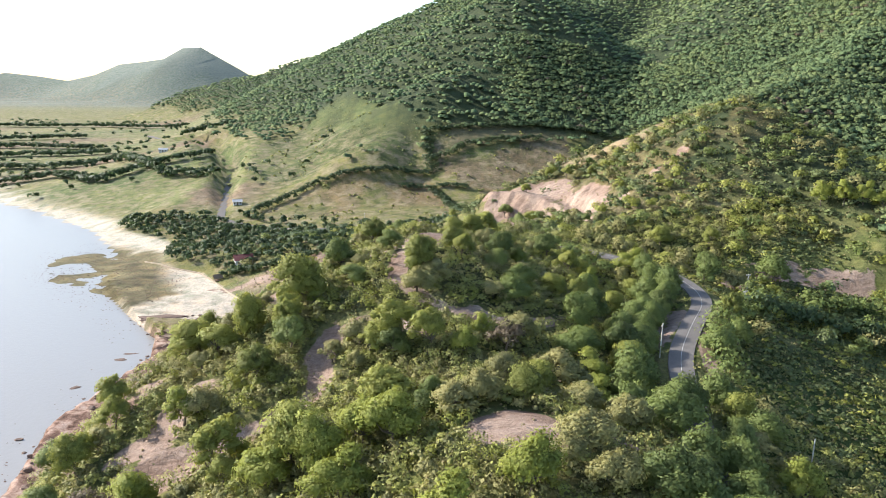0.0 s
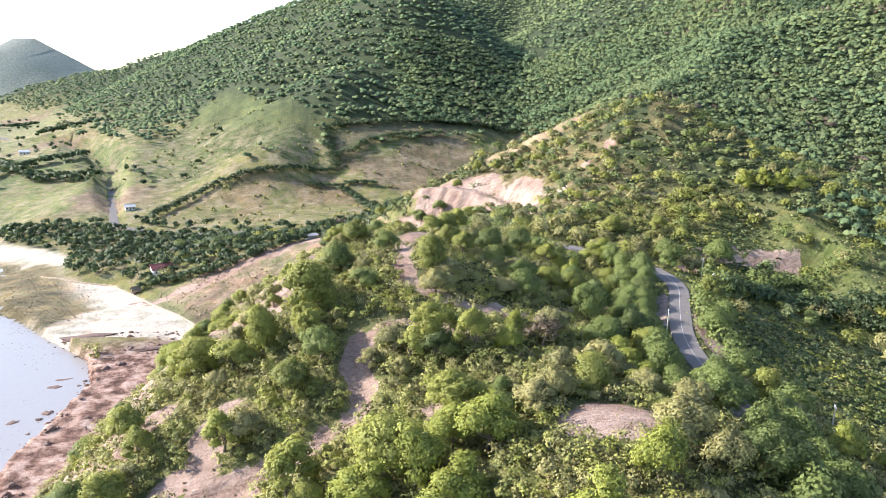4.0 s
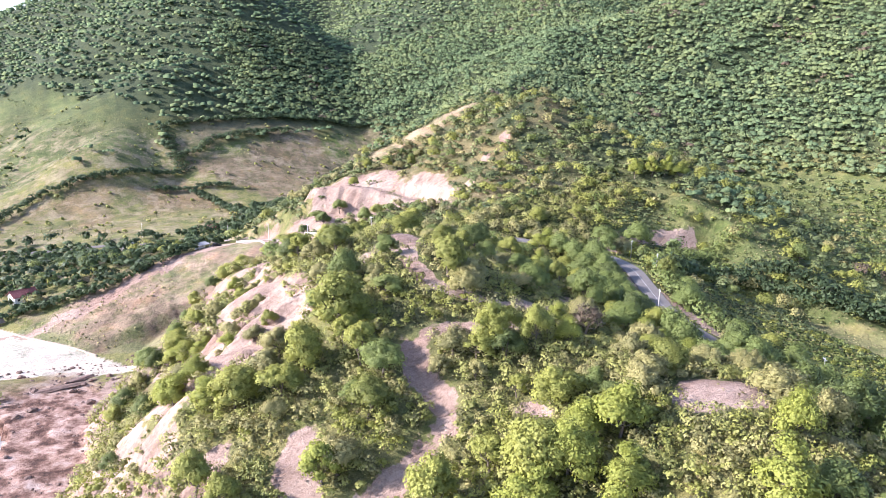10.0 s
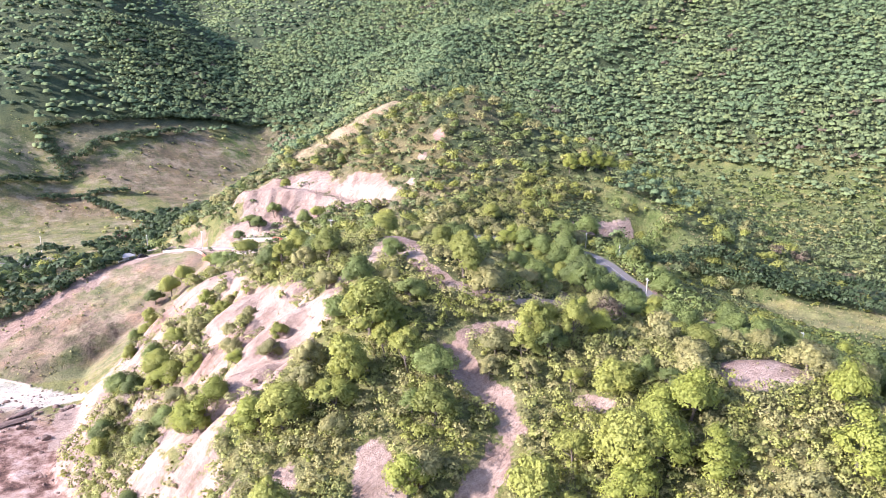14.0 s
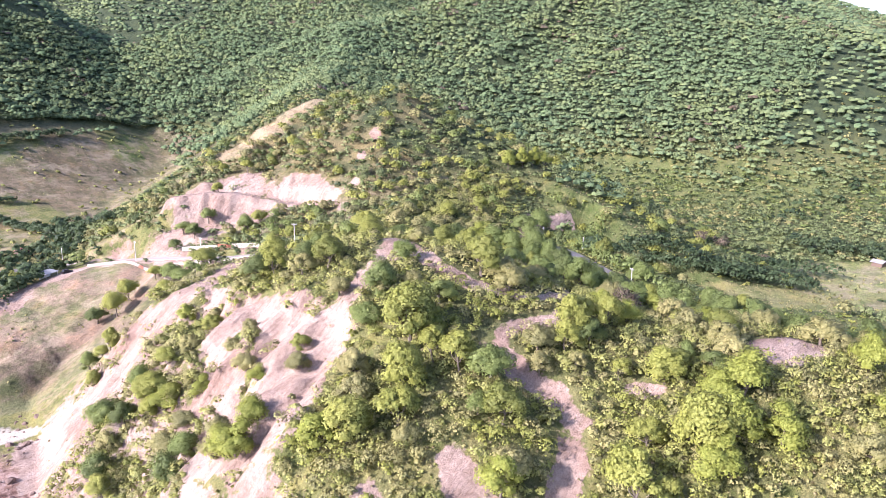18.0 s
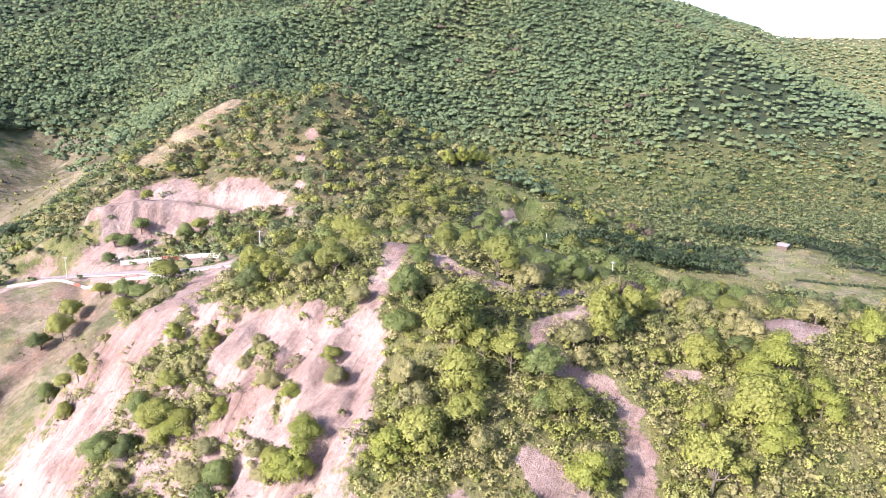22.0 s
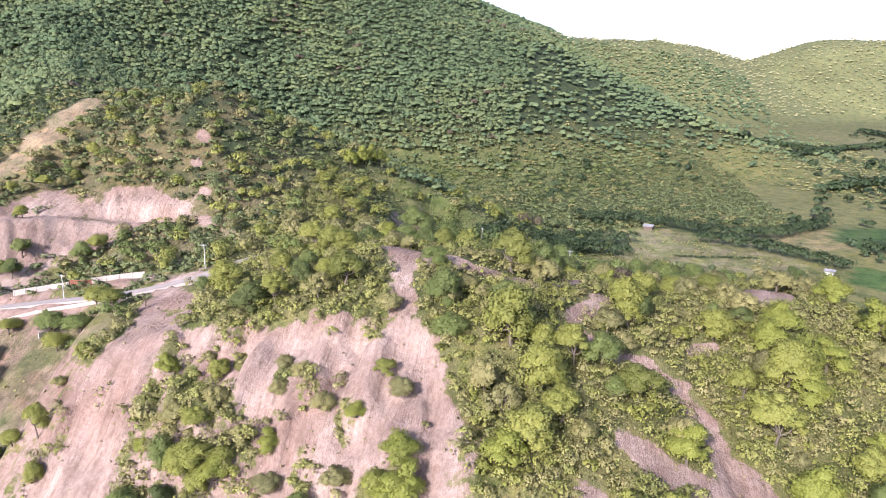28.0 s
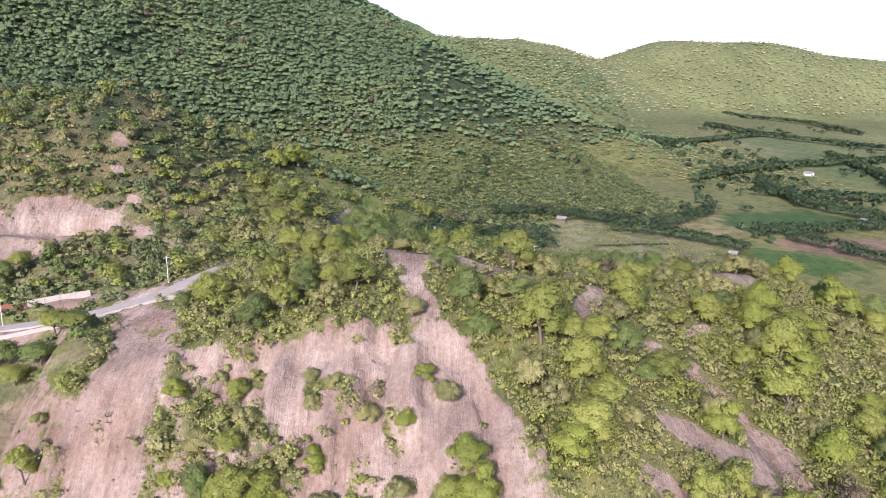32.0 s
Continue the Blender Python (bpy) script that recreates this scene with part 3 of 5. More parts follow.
BARE_PATHS = [
    ([(0, 198), (-5, 190), (-14, 188), (-24, 185), (-34, 182), (-43, 176), (-53, 170)], 3.2),
    ([(-3, 189), (-11, 172), (-10, 162), (-2, 153), (7, 146), (20, 152), (34, 164)], 1.8),
    ([(-23, 149), (-24, 141), (-25, 133), (-24, 127), (-31, 124), (-36, 121), (-46, 118), (-58, 113)], 2.5),
    ([(-24, 147), (-14, 147), (-4, 142)], 2.6),
    ([(0, 262), (-14, 250), (-25, 250), (-36, 247), (-46, 250), (-56, 252), (-66, 259), (-74, 260)], 5.5),
    ([(16, 101), (24, 102), (32, 100), (42, 96)], 1.2),
    ([(26, 354), (39, 346), (50, 336), (58, 324), (63, 312), (66, 298)], 7.0),
    ([(4, 330), (-14, 350), (-32, 344), (-60, 335), (-85, 325), (-105, 322)], 4.5),
    ([(60, 128), (64, 160), (66, 172)], 2.0),
    ([(0, 362), (4, 335), (1, 300), (-1, 276), (8, 256)], 8.0),
    ([(10, 320), (15, 308), (20, 293), (22, 284)], 4.5),
]
BARE_SPOTS = [
    (-5, 190, 11, 7, 30), (15, 98, 9, 7, 0), (-40, 190, 14, 5, -60),
    (-62, 172, 7, 6, 0), (-72, 160, 6, 4, 40), (-53, 128, 11, 4, 70), (-66, 141, 6, 3, 45), (-72, 163, 8, 4, 60), (-76, 176, 6, 4, 60), (-36, 235, 9, 6, 60), (48, 349, 20, 8, 160), (34, 340, 18, 10, 140), (50, 324, 12, 10, 120), (24, 332, 14, 9, 150), (12, 338, 9, 9, 0), (70, 318, 6, 14, 20),
    (62, 337, 9, 7, 120), (107, 307, 4.5, 2.5, 50), (93, 303, 4, 2, 40), (78, 291, 4, 2, 50), (62, 282, 6, 2.5, 60), (121, 221, 21, 4.5, -8), (57, 166, 3.5, 15, -30), (93, 214, 6, 3, 20), (10, 151, 3, 3, 0), (-48, 114, 6, 3.5, 30), (-58, 122, 5, 3, 30), (-12, 118, 2.5, 4, 20), (2, 214, 4, 3, 0), (-12, 226, 5, 3, 20),
]
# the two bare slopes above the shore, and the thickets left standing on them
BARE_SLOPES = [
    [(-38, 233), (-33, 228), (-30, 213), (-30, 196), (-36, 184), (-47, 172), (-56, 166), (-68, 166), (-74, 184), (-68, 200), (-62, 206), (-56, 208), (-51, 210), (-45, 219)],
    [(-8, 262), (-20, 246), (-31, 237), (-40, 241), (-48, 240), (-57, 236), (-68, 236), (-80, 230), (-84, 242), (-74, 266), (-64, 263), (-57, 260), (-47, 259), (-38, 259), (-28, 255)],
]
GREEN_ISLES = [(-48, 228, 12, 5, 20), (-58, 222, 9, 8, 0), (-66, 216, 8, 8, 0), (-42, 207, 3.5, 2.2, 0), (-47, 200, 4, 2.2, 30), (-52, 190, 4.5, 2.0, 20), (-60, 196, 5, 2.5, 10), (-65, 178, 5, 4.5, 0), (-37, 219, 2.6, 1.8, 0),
               (-36, 238, 3.0, 2.4, 0), (-43, 250, 3, 1.6, 0), (-50, 258, 5, 3, 40), (-58, 262, 4, 3, 0)]
# fields and pastures of the plains, seen from above
PASTURE = [(-130, 482), (-100, 520), (-54, 527), (-10, 535), (0, 515), (10, 490), (13, 442), (-35, 422), (-122, 460)]
TERRACE = [(-6, 553), (22, 571), (82, 586), (160, 606), (123, 562), (71, 516), (40, 500), (22, 521)]
TOP_STRIP = [(-8, 562), (-6, 594), (48, 605), (88, 609), (165, 612), (160, 607), (82, 592), (20, 578)]
HOLLOW = [(22, 440), (60, 425), (130, 465), (178, 530), (170, 612), (82, 536), (40, 500)]
GRASS_SLOPE = [(-205, 600), (-115, 790), (-20, 610), (-20, 545), (-70, 562), (-125, 548)]
SHORE_FIELD = [(-79, 292), (-110, 325), (-75, 340), (-28, 350), (-4, 335), (-6, 290), (-30, 268), (-50, 276)]
EAST_PASTURE = [(168, 128), (186, 150), (215, 135), (230, 112), (222, 66), (206, 46), (196, 44), (165, 40), (146, 45), (145, 75)]
EAST_CROP = [(203, 4), (226, 12), (254, -2), (278, -62), (238, -84), (222, -72)]
EAST_CROP_LOW = [(172, 18), (156, -14), (136, -22), (125, 10), (146, 30)]
EAST_STRIP = [(126, 160), (140, 162), (170, 126), (168, 112), (149, 110), (136, 136)]
EAST_STUBBLE = [(220, 44), (240, 26), (254, 0), (228, 12), (204, 6), (196, 26)]
EAST_PLOUGH = [(188, 2), (196, -30), (194, -75), (160, -62), (152, -30), (168, 2)]
DRY_RIDGE = [(135, 380), (119, 381), (103, 380), (87, 378), (72, 375)]


def ground_tint(x, y, h):
    n1, n2 = fbm(x, y, 30, 21), fbm(x, y, 7, 22)
    col = np.empty((len(x), 3))
    col[:] = (.165, .160, .062)
    col += (n1 * .03 + n2 * .025)[:, None] * np.array([1.0, .85, .35])
    # ground under the high woods painted dark, as shade in gaps between crowns
    high = step(40, 75, h + 12 * n1)[:, None]
    col = col * (1 - high) + np.array([.042, .057, .027]) * high

    def lay(mask, colour, vary=.0):
        m = np.clip(mask, 0, 1)[:, None]
        col[:] = col * (1 - m) + (np.array(colour) * (1 + vary * n2[:, None] + vary * n1[:, None])) * m

    lay(inside(x, y, GRASS_SLOPE) * step(-.9, .3, n1), (0.074, 0.088, 0.034), .6)
    valley = (1 - step(0, 1.2, blob(x, y, 250, 220, 150, 110, 0))) * step(-.5, .5, n1)
    lay((1 - step(.8, 1.3, blob(x, y, 260, 230, 200, 160, 0))) * (1 - step(42, 60, h)), (.095, .112, .040), .3)
    lay(valley * (1 - step(42, 60, h)), (0.140, 0.152, 0.052), .3)
    knoll = (1 - step(.7, 1.1, blob(x, y, 85, 330, 75, 70))) * step(-.6, .3, n1 + n2)
    lay(knoll, (.140, .118, .060), .35)
    lay((1 - step(4, 9, near_line(x, y, DRY_RIDGE)[0] + 7 * n2)), (.300, .228, .150), .35)
    grass_south = 1 - step(.8, 1.2, blob(x, y, 95, 110, 40, 50, 10))
    lay(grass_south, (0.069, 0.096, 0.026), .35)
    for poly, c, v in ((HOLLOW, (.135, .118, .066), .5), (PASTURE, (0.159, 0.155, 0.062), .4), (TERRACE, (0.155, 0.120, 0.076), .4), (TOP_STRIP, (0.120, 0.107, 0.065), .35), (SHORE_FIELD, (.215, .152, .115), .55),
                       (EAST_PASTURE, (0.202, 0.202, 0.086), .3), (EAST_STRIP, (.200, .190, .085), .3), (EAST_STUBBLE, (.230, .190, .095), .3), (EAST_CROP, (0.056, 0.099, 0.026), .15), (EAST_CROP_LOW, (0.065, 0.116, 0.029), .15), (EAST_PLOUGH, (0.232, 0.150, 0.107), .15)):
        lay(inside(x, y, poly).astype(float), c, v)
    dry = inside(x, y, PASTURE) * step(-.1, .5, fbm(x, y, 24, 31) + (y - 480) / 90)
    lay(dry, (0.181, 0.136, 0.076), .35)
    green = inside(x, y, TERRACE) * step(.1, .4, fbm(x, y, 30, 33))
    lay(green, (0.112, 0.142, 0.043), .3)
    # strips of farmland on the far plains
    for x0, x1, y0, y1, turn in ((-900, -120, 480, 1300, .35), (300, 1400, -900, -150, -.45)):
        region = step(x0, x0 + 40, x) * (1 - step(x1 - 40, x1, x)) * step(y0, y0 + 40, y) * (1 - step(y1 - 40, y1, y)) * (1 - step(36, 50, h)) * step(3, 6, h)
        c, s = math.cos(turn), math.sin(turn)
        a, b = np.floor((x * c + y * s) / 95 + n1 * .02), np.floor((-x * s + y * c) / 48 + .25 * np.floor((x * c + y * s) / 95))
        pick = ((a * 12.9898 + b * 78.233) % 7.0) / 7.0
        for lo, hi, colour in ((0, .35, (0.163, 0.172, 0.073)), (.35, .65, (0.116, 0.142, 0.056)), (.65, .88, (0.198, 0.185, 0.090)), (.88, 1.01, (0.206, 0.146, 0.107))):
            lay(region * (pick >= lo) * (pick < hi) * ~inside(x, y, EAST_CROP) * ~inside(x, y, EAST_PLOUGH) * ~inside(x, y, EAST_CROP_LOW), colour, .2)
    d_shore, _, side = near_line(x, y, SHORE)
    inland = -side * d_shore
    meadow = inside(x, y, SHORE_FIELD) * step(0, .4, fbm(x, y, 16, 35) + .35 * step(0, 40, 40 - near_line(x, y, BEACH_WALL)[0]))
    lay(meadow * .75, (0.150, 0.165, 0.070), .35)
    d_wall, _, wall_side = near_line(x, y, BEACH_WALL)
    sand = np.maximum((1 - step(26, 34, inland)) * step(240, 285, y), (wall_side > 0) * (y > 268) * (y < 420) * (inland > -5)) * (1 - step(3.2, 4.2, h))
    lay(sand, (.50, .435, .39), .10)
    # far east mountain: ground colour lightened to look sunlit, like its woods
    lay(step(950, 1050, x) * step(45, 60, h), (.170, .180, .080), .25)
    # far peak and plain: haze painted in as a blue-grey ground colour
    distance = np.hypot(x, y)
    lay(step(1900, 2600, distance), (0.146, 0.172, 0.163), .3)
    rocky = (1 - step(26, 34, inland)) * (1 - step(3.5, 5, h)) * (1 - step(240, 285, y))
    lay(rocky, (.345, .235, .190), .6)
    lay(rocky * step(.0, .25, fbm(x * 1.3, y, 5, 34)) * .8, (.190, .122, .098), .5)
    lay(rocky * step(.12, .3, fbm(x, y, 9, 37) + .5 * n2), (.095, .060, .050), .5)
    reef = (1 - step(.8, 1.15, blob(x, y, -178, 358, 76, 38, -48) + .3 * n2)) * (1 - step(20, 36, inland))
    lay(reef, (0.172, 0.142, 0.082), .6)
    return np.clip(col, .01, .9)


# ---- the ground: one sheet to the horizon, fine near the headland ----
def axis(lo, a, b, hi, fine):
    left, right = [a], [b]
    gap = fine
    while left[-1] > lo:
        gap *= 1.085
        left.append(left[-1] - gap)
    gap = fine
    while right[-1] < hi:
        gap *= 1.085
        right.append(right[-1] + gap)
    return np.array(left[::-1][:-1] + list(np.arange(a, b, fine)) + right)


gx, gy = axis(-4600, -130, 190, 3600, 1.2), axis(-3000, 60, 420, 4600, 1.2)
nx, ny = len(gx), len(gy)
px, py = (g.ravel() for g in np.meshgrid(gx, gy))
pz = height(px, py)
steep = np.hypot(*np.gradient(pz.reshape(ny, nx), gy, gx)).ravel()
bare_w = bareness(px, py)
headland = (1 - step(0, 40, np.abs(px + 55) - 30)) * (1 - step(0, 30, np.abs(py - 190) - 75))
bare_w = np.maximum(bare_w, headland * .62 * step(.55, .95, steep))
channel = 1 - step(.8, 3.6, near_line(px, py, BARE_PATHS[2][0])[0])
cliff_w = (1 - step(.8, 1.15, blob(px, py, -55, 195, 42, 85, 0))) * step(.35, .8, steep) * step(4, 9, pz)
rill = np.abs(fbm(px * .22 + .15 * py, py, 4.5, 45, 3))
pz = pz + cliff_w * (2.4 * np.minimum(rill * 2.2, 1) - 1.2)
cut_w = bare_w * (1 - step(.9, 1.2, blob(px, py, 45, 338, 36, 30, 0))) * step(.4, .9, steep)
cut_u, cut_v = .56 * px - .83 * py, .83 * px + .56 * py
pz = pz + cut_w * (1.8 * np.minimum(np.abs(fbm(cut_u, cut_v * .2, 3.4, 46, 3)) * 2.2, 1) - .9)
flat_rock = (pz < 4.5) * (pz > .1) * (py < 282)
pz = pz + flat_rock * (.45 * np.round(3 * fbm(px, py * 1.4, 9, 47)) * .6 + .35 * fbm(px, py, 3.2, 48))
pz = pz - channel * (1.1 + .7 * fbm(px, py, 6, 43)) + .5 * bare_w * fbm(px, py, 5, 41) + .35 * fbm(px, py, 9, 42) * step(6, 20, pz)
idx = np.arange(nx * ny).reshape(ny, nx)
quads = np.stack([idx[:-1, :-1], idx[:-1, 1:], idx[1:, 1:], idx[1:, :-1]], -1).reshape(-1, 4)
ground_me = mesh_of("ground", np.stack([px, py, pz], 1), quads, GROUND, smooth=True)
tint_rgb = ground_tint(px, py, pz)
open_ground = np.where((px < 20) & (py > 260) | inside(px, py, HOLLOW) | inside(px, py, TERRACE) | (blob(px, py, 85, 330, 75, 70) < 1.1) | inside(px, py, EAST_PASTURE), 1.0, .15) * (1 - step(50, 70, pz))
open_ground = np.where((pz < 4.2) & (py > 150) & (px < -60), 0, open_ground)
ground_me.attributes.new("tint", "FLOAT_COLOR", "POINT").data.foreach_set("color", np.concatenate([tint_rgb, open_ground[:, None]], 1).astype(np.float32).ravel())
d_shore, _, shore_side = near_line(px, py, SHORE)
rock_w = (1 - step(26, 34, -shore_side * d_shore)) * (1 - step(4, 6, pz)) * (1 - step(252, 282, py + 10 * fbm(px, py, 20, 44)))
ground_me.attributes.new("rock", "FLOAT", "POINT").data.foreach_set("value", (.9 * rock_w).astype(np.float32))
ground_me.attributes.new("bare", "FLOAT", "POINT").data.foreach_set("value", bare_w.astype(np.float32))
ground = tagged(new("ground", ground_me), "grassy hills, bare pink earth, fields and rocky beach", "ground", kind="structure")

water = new("water", mesh_of("water", np.array([(-4600, -3000, 0), (60, -3000, 0), (60, 4600, 0), (-4600, 4600, 0)], float), np.array([[0, 1, 2, 3]]), WATER))
tagged(water, "calm pale sea water beside the beach", "sea", kind="structure")


def sheet(x, y):
    """Height of the ground sheet itself, which is coarse far off."""
    i, j = np.clip(np.searchsorted(gx, x) - 1, 0, nx - 2), np.clip(np.searchsorted(gy, y) - 1, 0, ny - 2)
    u, v, z = (x - gx[i]) / (gx[i + 1] - gx[i]), (y - gy[j]) / (gy[j + 1] - gy[j]), pz.reshape(ny, nx)
    return (z[j, i] * (1 - u) + z[j, i + 1] * u) * (1 - v) + (z[j + 1, i] * (1 - u) + z[j + 1, i + 1] * u) * v


def strip(line, offsets, lift, gap=2.5):
    """A ribbon that follows a line over the ground, with rows at the given offsets to its right."""
    pts = np.array(line, float)[:, :2]
    run = np.concatenate([[0], np.cumsum(np.hypot(*np.diff(pts, axis=0).T))])
    t = np.arange(0, run[-1], gap)
    k = np.ones(9) / 9
    sx, sy = (np.interp(t, run, pts[:, i]) for i in (0, 1))
    sx, sy = (np.convolve(np.pad(v, 4, mode="edge"), k, mode="valid") for v in (sx, sy))
    tx, ty = np.gradient(sx), np.gradient(sy)
    ln = np.hypot(tx, ty)
    tx, ty = tx / ln, ty / ln
    zz = np.interp(t, run, np.array(line, float)[:, 2])
    zz = np.convolve(np.pad(zz, 4, mode="edge"), k, mode="valid")
    rows = [np.stack([sx + ty * o, sy - tx * o, zz + l], 1) for o, l in zip(offsets, lift)]
    v = np.stack(rows, 1).reshape(-1, 3)
    m = len(offsets)
    i = np.arange(len(t) - 1)[:, None] * m + np.arange(m - 1)[None]
    f = np.stack([i, i + 1, i + 1 + m, i + m], -1).reshape(-1, 4)
    return v, f, np.stack([sx, sy, zz], 1)


v, f, _ = strip(ROAD[13:], (-2.9, -2.7, 0, 2.7, 2.9), (-.5, .42, .48, .42, -.5))
tagged(new("road_coast", mesh_of("road_coast", v, f, ASPHALT)), "grey road along the coastal plain", "road", kind="structure")
v, f, _ = strip(ROAD[7:15], (-2.9, -2.7, 0, 2.7, 2.9), (-.5, .435, .495, .435, -.5))
tagged(new("road_west", mesh_of("road_west", v, f, DUSTY_ROAD)), "pale dusty concrete road running down to the coast", "road", kind="structure")
v, f, road_mid = strip(ROAD[:9], (-2.9, -2.7, 0, 2.7, 2.9), (-.5, .42, .48, .42, -.5))
road = tagged(new("road", mesh_of("road", v, f, ASPHALT)), "narrow grey asphalt road winding round the hill", "road", kind="structure")
v, f, _ = strip(ROAD[:8], (-.05, .05), (.50, .50))
tagged(new("road_line", mesh_of("road_line", v, f, WHITE_LINE)), "worn white line along the middle of the road", "road marking", kind="structure")


# ---- woods and scrub ----
FIELDS = (PASTURE, TERRACE, TOP_STRIP, SHORE_FIELD, EAST_PASTURE, EAST_CROP, EAST_CROP_LOW, EAST_PLOUGH, EAST_STUBBLE, EAST_STRIP)


def clear(x, y):
    """1 where plants may stand, 0 on roads, fields, paths and the shore."""
    ok = 1 - np.clip(bareness(x, y) * 1.3, 0, 1)
    ok = ok * step(4.2, 6, near_line(x, y, ROAD)[0])
    for poly in FIELDS:
        ok = ok * ~inside(x, y, poly)
    return ok * step(3.0, 5.0, height(x, y))


def verge(x, y):
    """True on the bank west of the road, where nothing tall stands."""
    d, _, side = near_line(x, y, ROAD[2:8])
    return (side > 0) & (d < 7.5) & (y > 126) & (y < 184)


def steepness(x, y):
    return np.hypot(height(x + 1, y) - height(x - 1, y), height(x, y + 1) - height(x, y - 1)) / 2


def stuff(name, label, category, sets, mat):
    """One object out of many crowns."""
    vs, fs, ts, base = [], [], [], 0
    for v, f, t in sets:
        vs.append(v), fs.append(f + base), ts.append(t)
        base += len(v)
    ob = new(name, mesh_of(name, np.concatenate(vs), np.concatenate(fs), mat, np.concatenate(ts), True))
    return tagged(ob, label, category, kind="stuff")


def sort_of(p, size, seed, shares):
    """Splits places among kinds of plants, in drifts."""
    n = fbm(p[:, 0], p[:, 1], size, seed, 3) + np.random.default_rng(seed).normal(0, .28, len(p))
    cuts = np.quantile(n, np.cumsum([0] + list(shares)))
    return [p[(n >= a) & (n < b)] for a, b in zip(cuts[:-1], cuts[1:])]


def woods(x, y):
    h = height(x, y)
    n = fbm(x, y, 35, 51)
    d = step(np.where(x < 60, 42, 36), np.where(x < 60, 60, 78), h + np.where(x < 60, 10, 20) * n) * step(-1.1, -.45, n)
    return np.clip(d, 0, 1) * clear(x, y) * ~inside(x, y, GRASS_SLOPE)


def knolls(x, y):
    return (blob(x, y, 110, 330, 105, 110) < 1) | (np.hypot(x - 0, y - 160) < 130)


near_m = scatter(60, 620, 200, 760, 5.0, lambda x, y: .97 * woods(x, y) * ~knolls(x, y) * (x - .9 * y < 420), 61)
def spur(x, y):
    return (x > 380) & (x < 820) & (y > -110) & (y < 620) & ((x - .9 * y >= 420) | (x >= 620))


mid_m = scatter(380, 820, -110, 620, 6.6, lambda x, y: .97 * woods(x, y) * spur(x, y), 68)
far_m = scatter(-640, 1250, -150, 1500, 9.8, lambda x, y: .97 * woods(x, y) * ~spur(x, y) * (x + y < 1900) * ((x < 60) | (x - .9 * y >= 420) | (x >= 620) | (y >= 760) | (y < 200)) * ~knolls(x, y) * (height(x, y) > 38), 62)
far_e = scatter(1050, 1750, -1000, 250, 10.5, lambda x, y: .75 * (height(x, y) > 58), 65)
for p in (near_m, mid_m, far_m, far_e):
    p[:, 2] = sheet(p[:, 0], p[:, 1])
for p, name, mat in zip(sort_of(near_m, 60, 81, (.50, .39, .09, .02)),
                        ("dense dark green trees covering the mountain slope", "mid green trees covering the mountain slope", "yellow-green trees among the mountain woods", "dry greyish brown trees among the mountain woods"),
                        (LEAF_WOODS, LEAF_WOODS_MID, LEAF_WOODS_LIME, LEAF_DRY)):
    r = 2.5 + 2.2 * rng.random(len(p)) ** 1.4
    tall = 2.2 + r * rng.uniform(.7, 1.1, len(p))
    stuff("forest", name, "forest", [domes(p, r * 1.35, tall * .95, 3), crowns(p, r * 1.45, tall * 1.05, 4, 5, .70, loose=(.85, 1.15))], mat)
for p, name, mat in zip(sort_of(mid_m, 90, 83, (.55, .37, .08)), ("dark green trees crowded on the eastern spur", "mid green trees crowded on the eastern spur", "yellow-green trees among the woods of the spur"), (LEAF_WOODS, LEAF_WOODS_MID, LEAF_WOODS_LIME)):
    r = 3.2 + 2.2 * rng.random(len(p)) ** 1.4
    stuff("forest", name, "forest", [domes(p, r * 1.35, 2 + r * rng.uniform(.65, 1.0, len(p)), 3)], mat)
foot = scatter(330, 700, -100, 330, 7.0, lambda x, y: .8 * (1 - woods(x, y)) * clear(x, y) * step(33, 40, height(x, y)) * (height(x, y) < 90) * step(-.8, .2, fbm(x, y, 40, 69)), 70)
foot[:, 2] = sheet(foot[:, 0], foot[:, 1])
for p, name, mat in zip(sort_of(foot, 60, 84, (.5, .5)), ("dark green bushes on the foot of the spur", "fresh green bushes on the foot of the spur"), (LEAF_WOODS_MID, LEAF_WOODS_LIME)):
    r = 1.8 + 2.0 * rng.random(len(p)) ** 1.5
    stuff("scrub", name, "bushes", [domes(p, r * 1.3, r * 1.1, 3, .4)], mat)
for p, name, mat in zip(sort_of(far_m, 120, 82, (.6, .4)), ("distant dark green woods on the ridges", "distant green woods on the ridges"), (LEAF_WOODS, LEAF_WOODS_MID)):
    r = 4.2 + 2.6 * rng.random(len(p)) ** 1.5
    tall = 2 + r * rng.uniform(.6, .95, len(p))
    stuff("forest", name, "forest", [domes(p, r * 1.2, tall, 3)], mat)
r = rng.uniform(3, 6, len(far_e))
stuff("forest", "sunlit pale green woods on the far mountain", "forest", [domes(far_e, r * 1.5, r * 1.2, 1, .35)], LEAF_WOODS_SUNLIT)

# bushes on the headland
scrub_a = scatter(-112, 135, 58, 262, 2.2, lambda x, y: (.80 - .30 * step(.6, 1.0, steepness(x, y))) * clear(x, y) * (off_paths(x, y) > -.3) * (height(x, y) > 4), 63)
cliff = scatter(-92, -4, 150, 275, 2.6, lambda x, y: .18 * step(.0, .4, fbm(x, y, 9, 66)) * (bareness(x, y) > .6) * (height(x, y) > 6) * (off_paths(x, y) > .8), 67)
scrub_a = np.concatenate([scrub_a, cliff])
lush_spot = lambda p: blob(p[:, 0], p[:, 1], 125, 165, 62, 72, 0) < 1.0
lush = scrub_a[lush_spot(scrub_a)]
scrub_a = scrub_a[~lush_spot(scrub_a)]
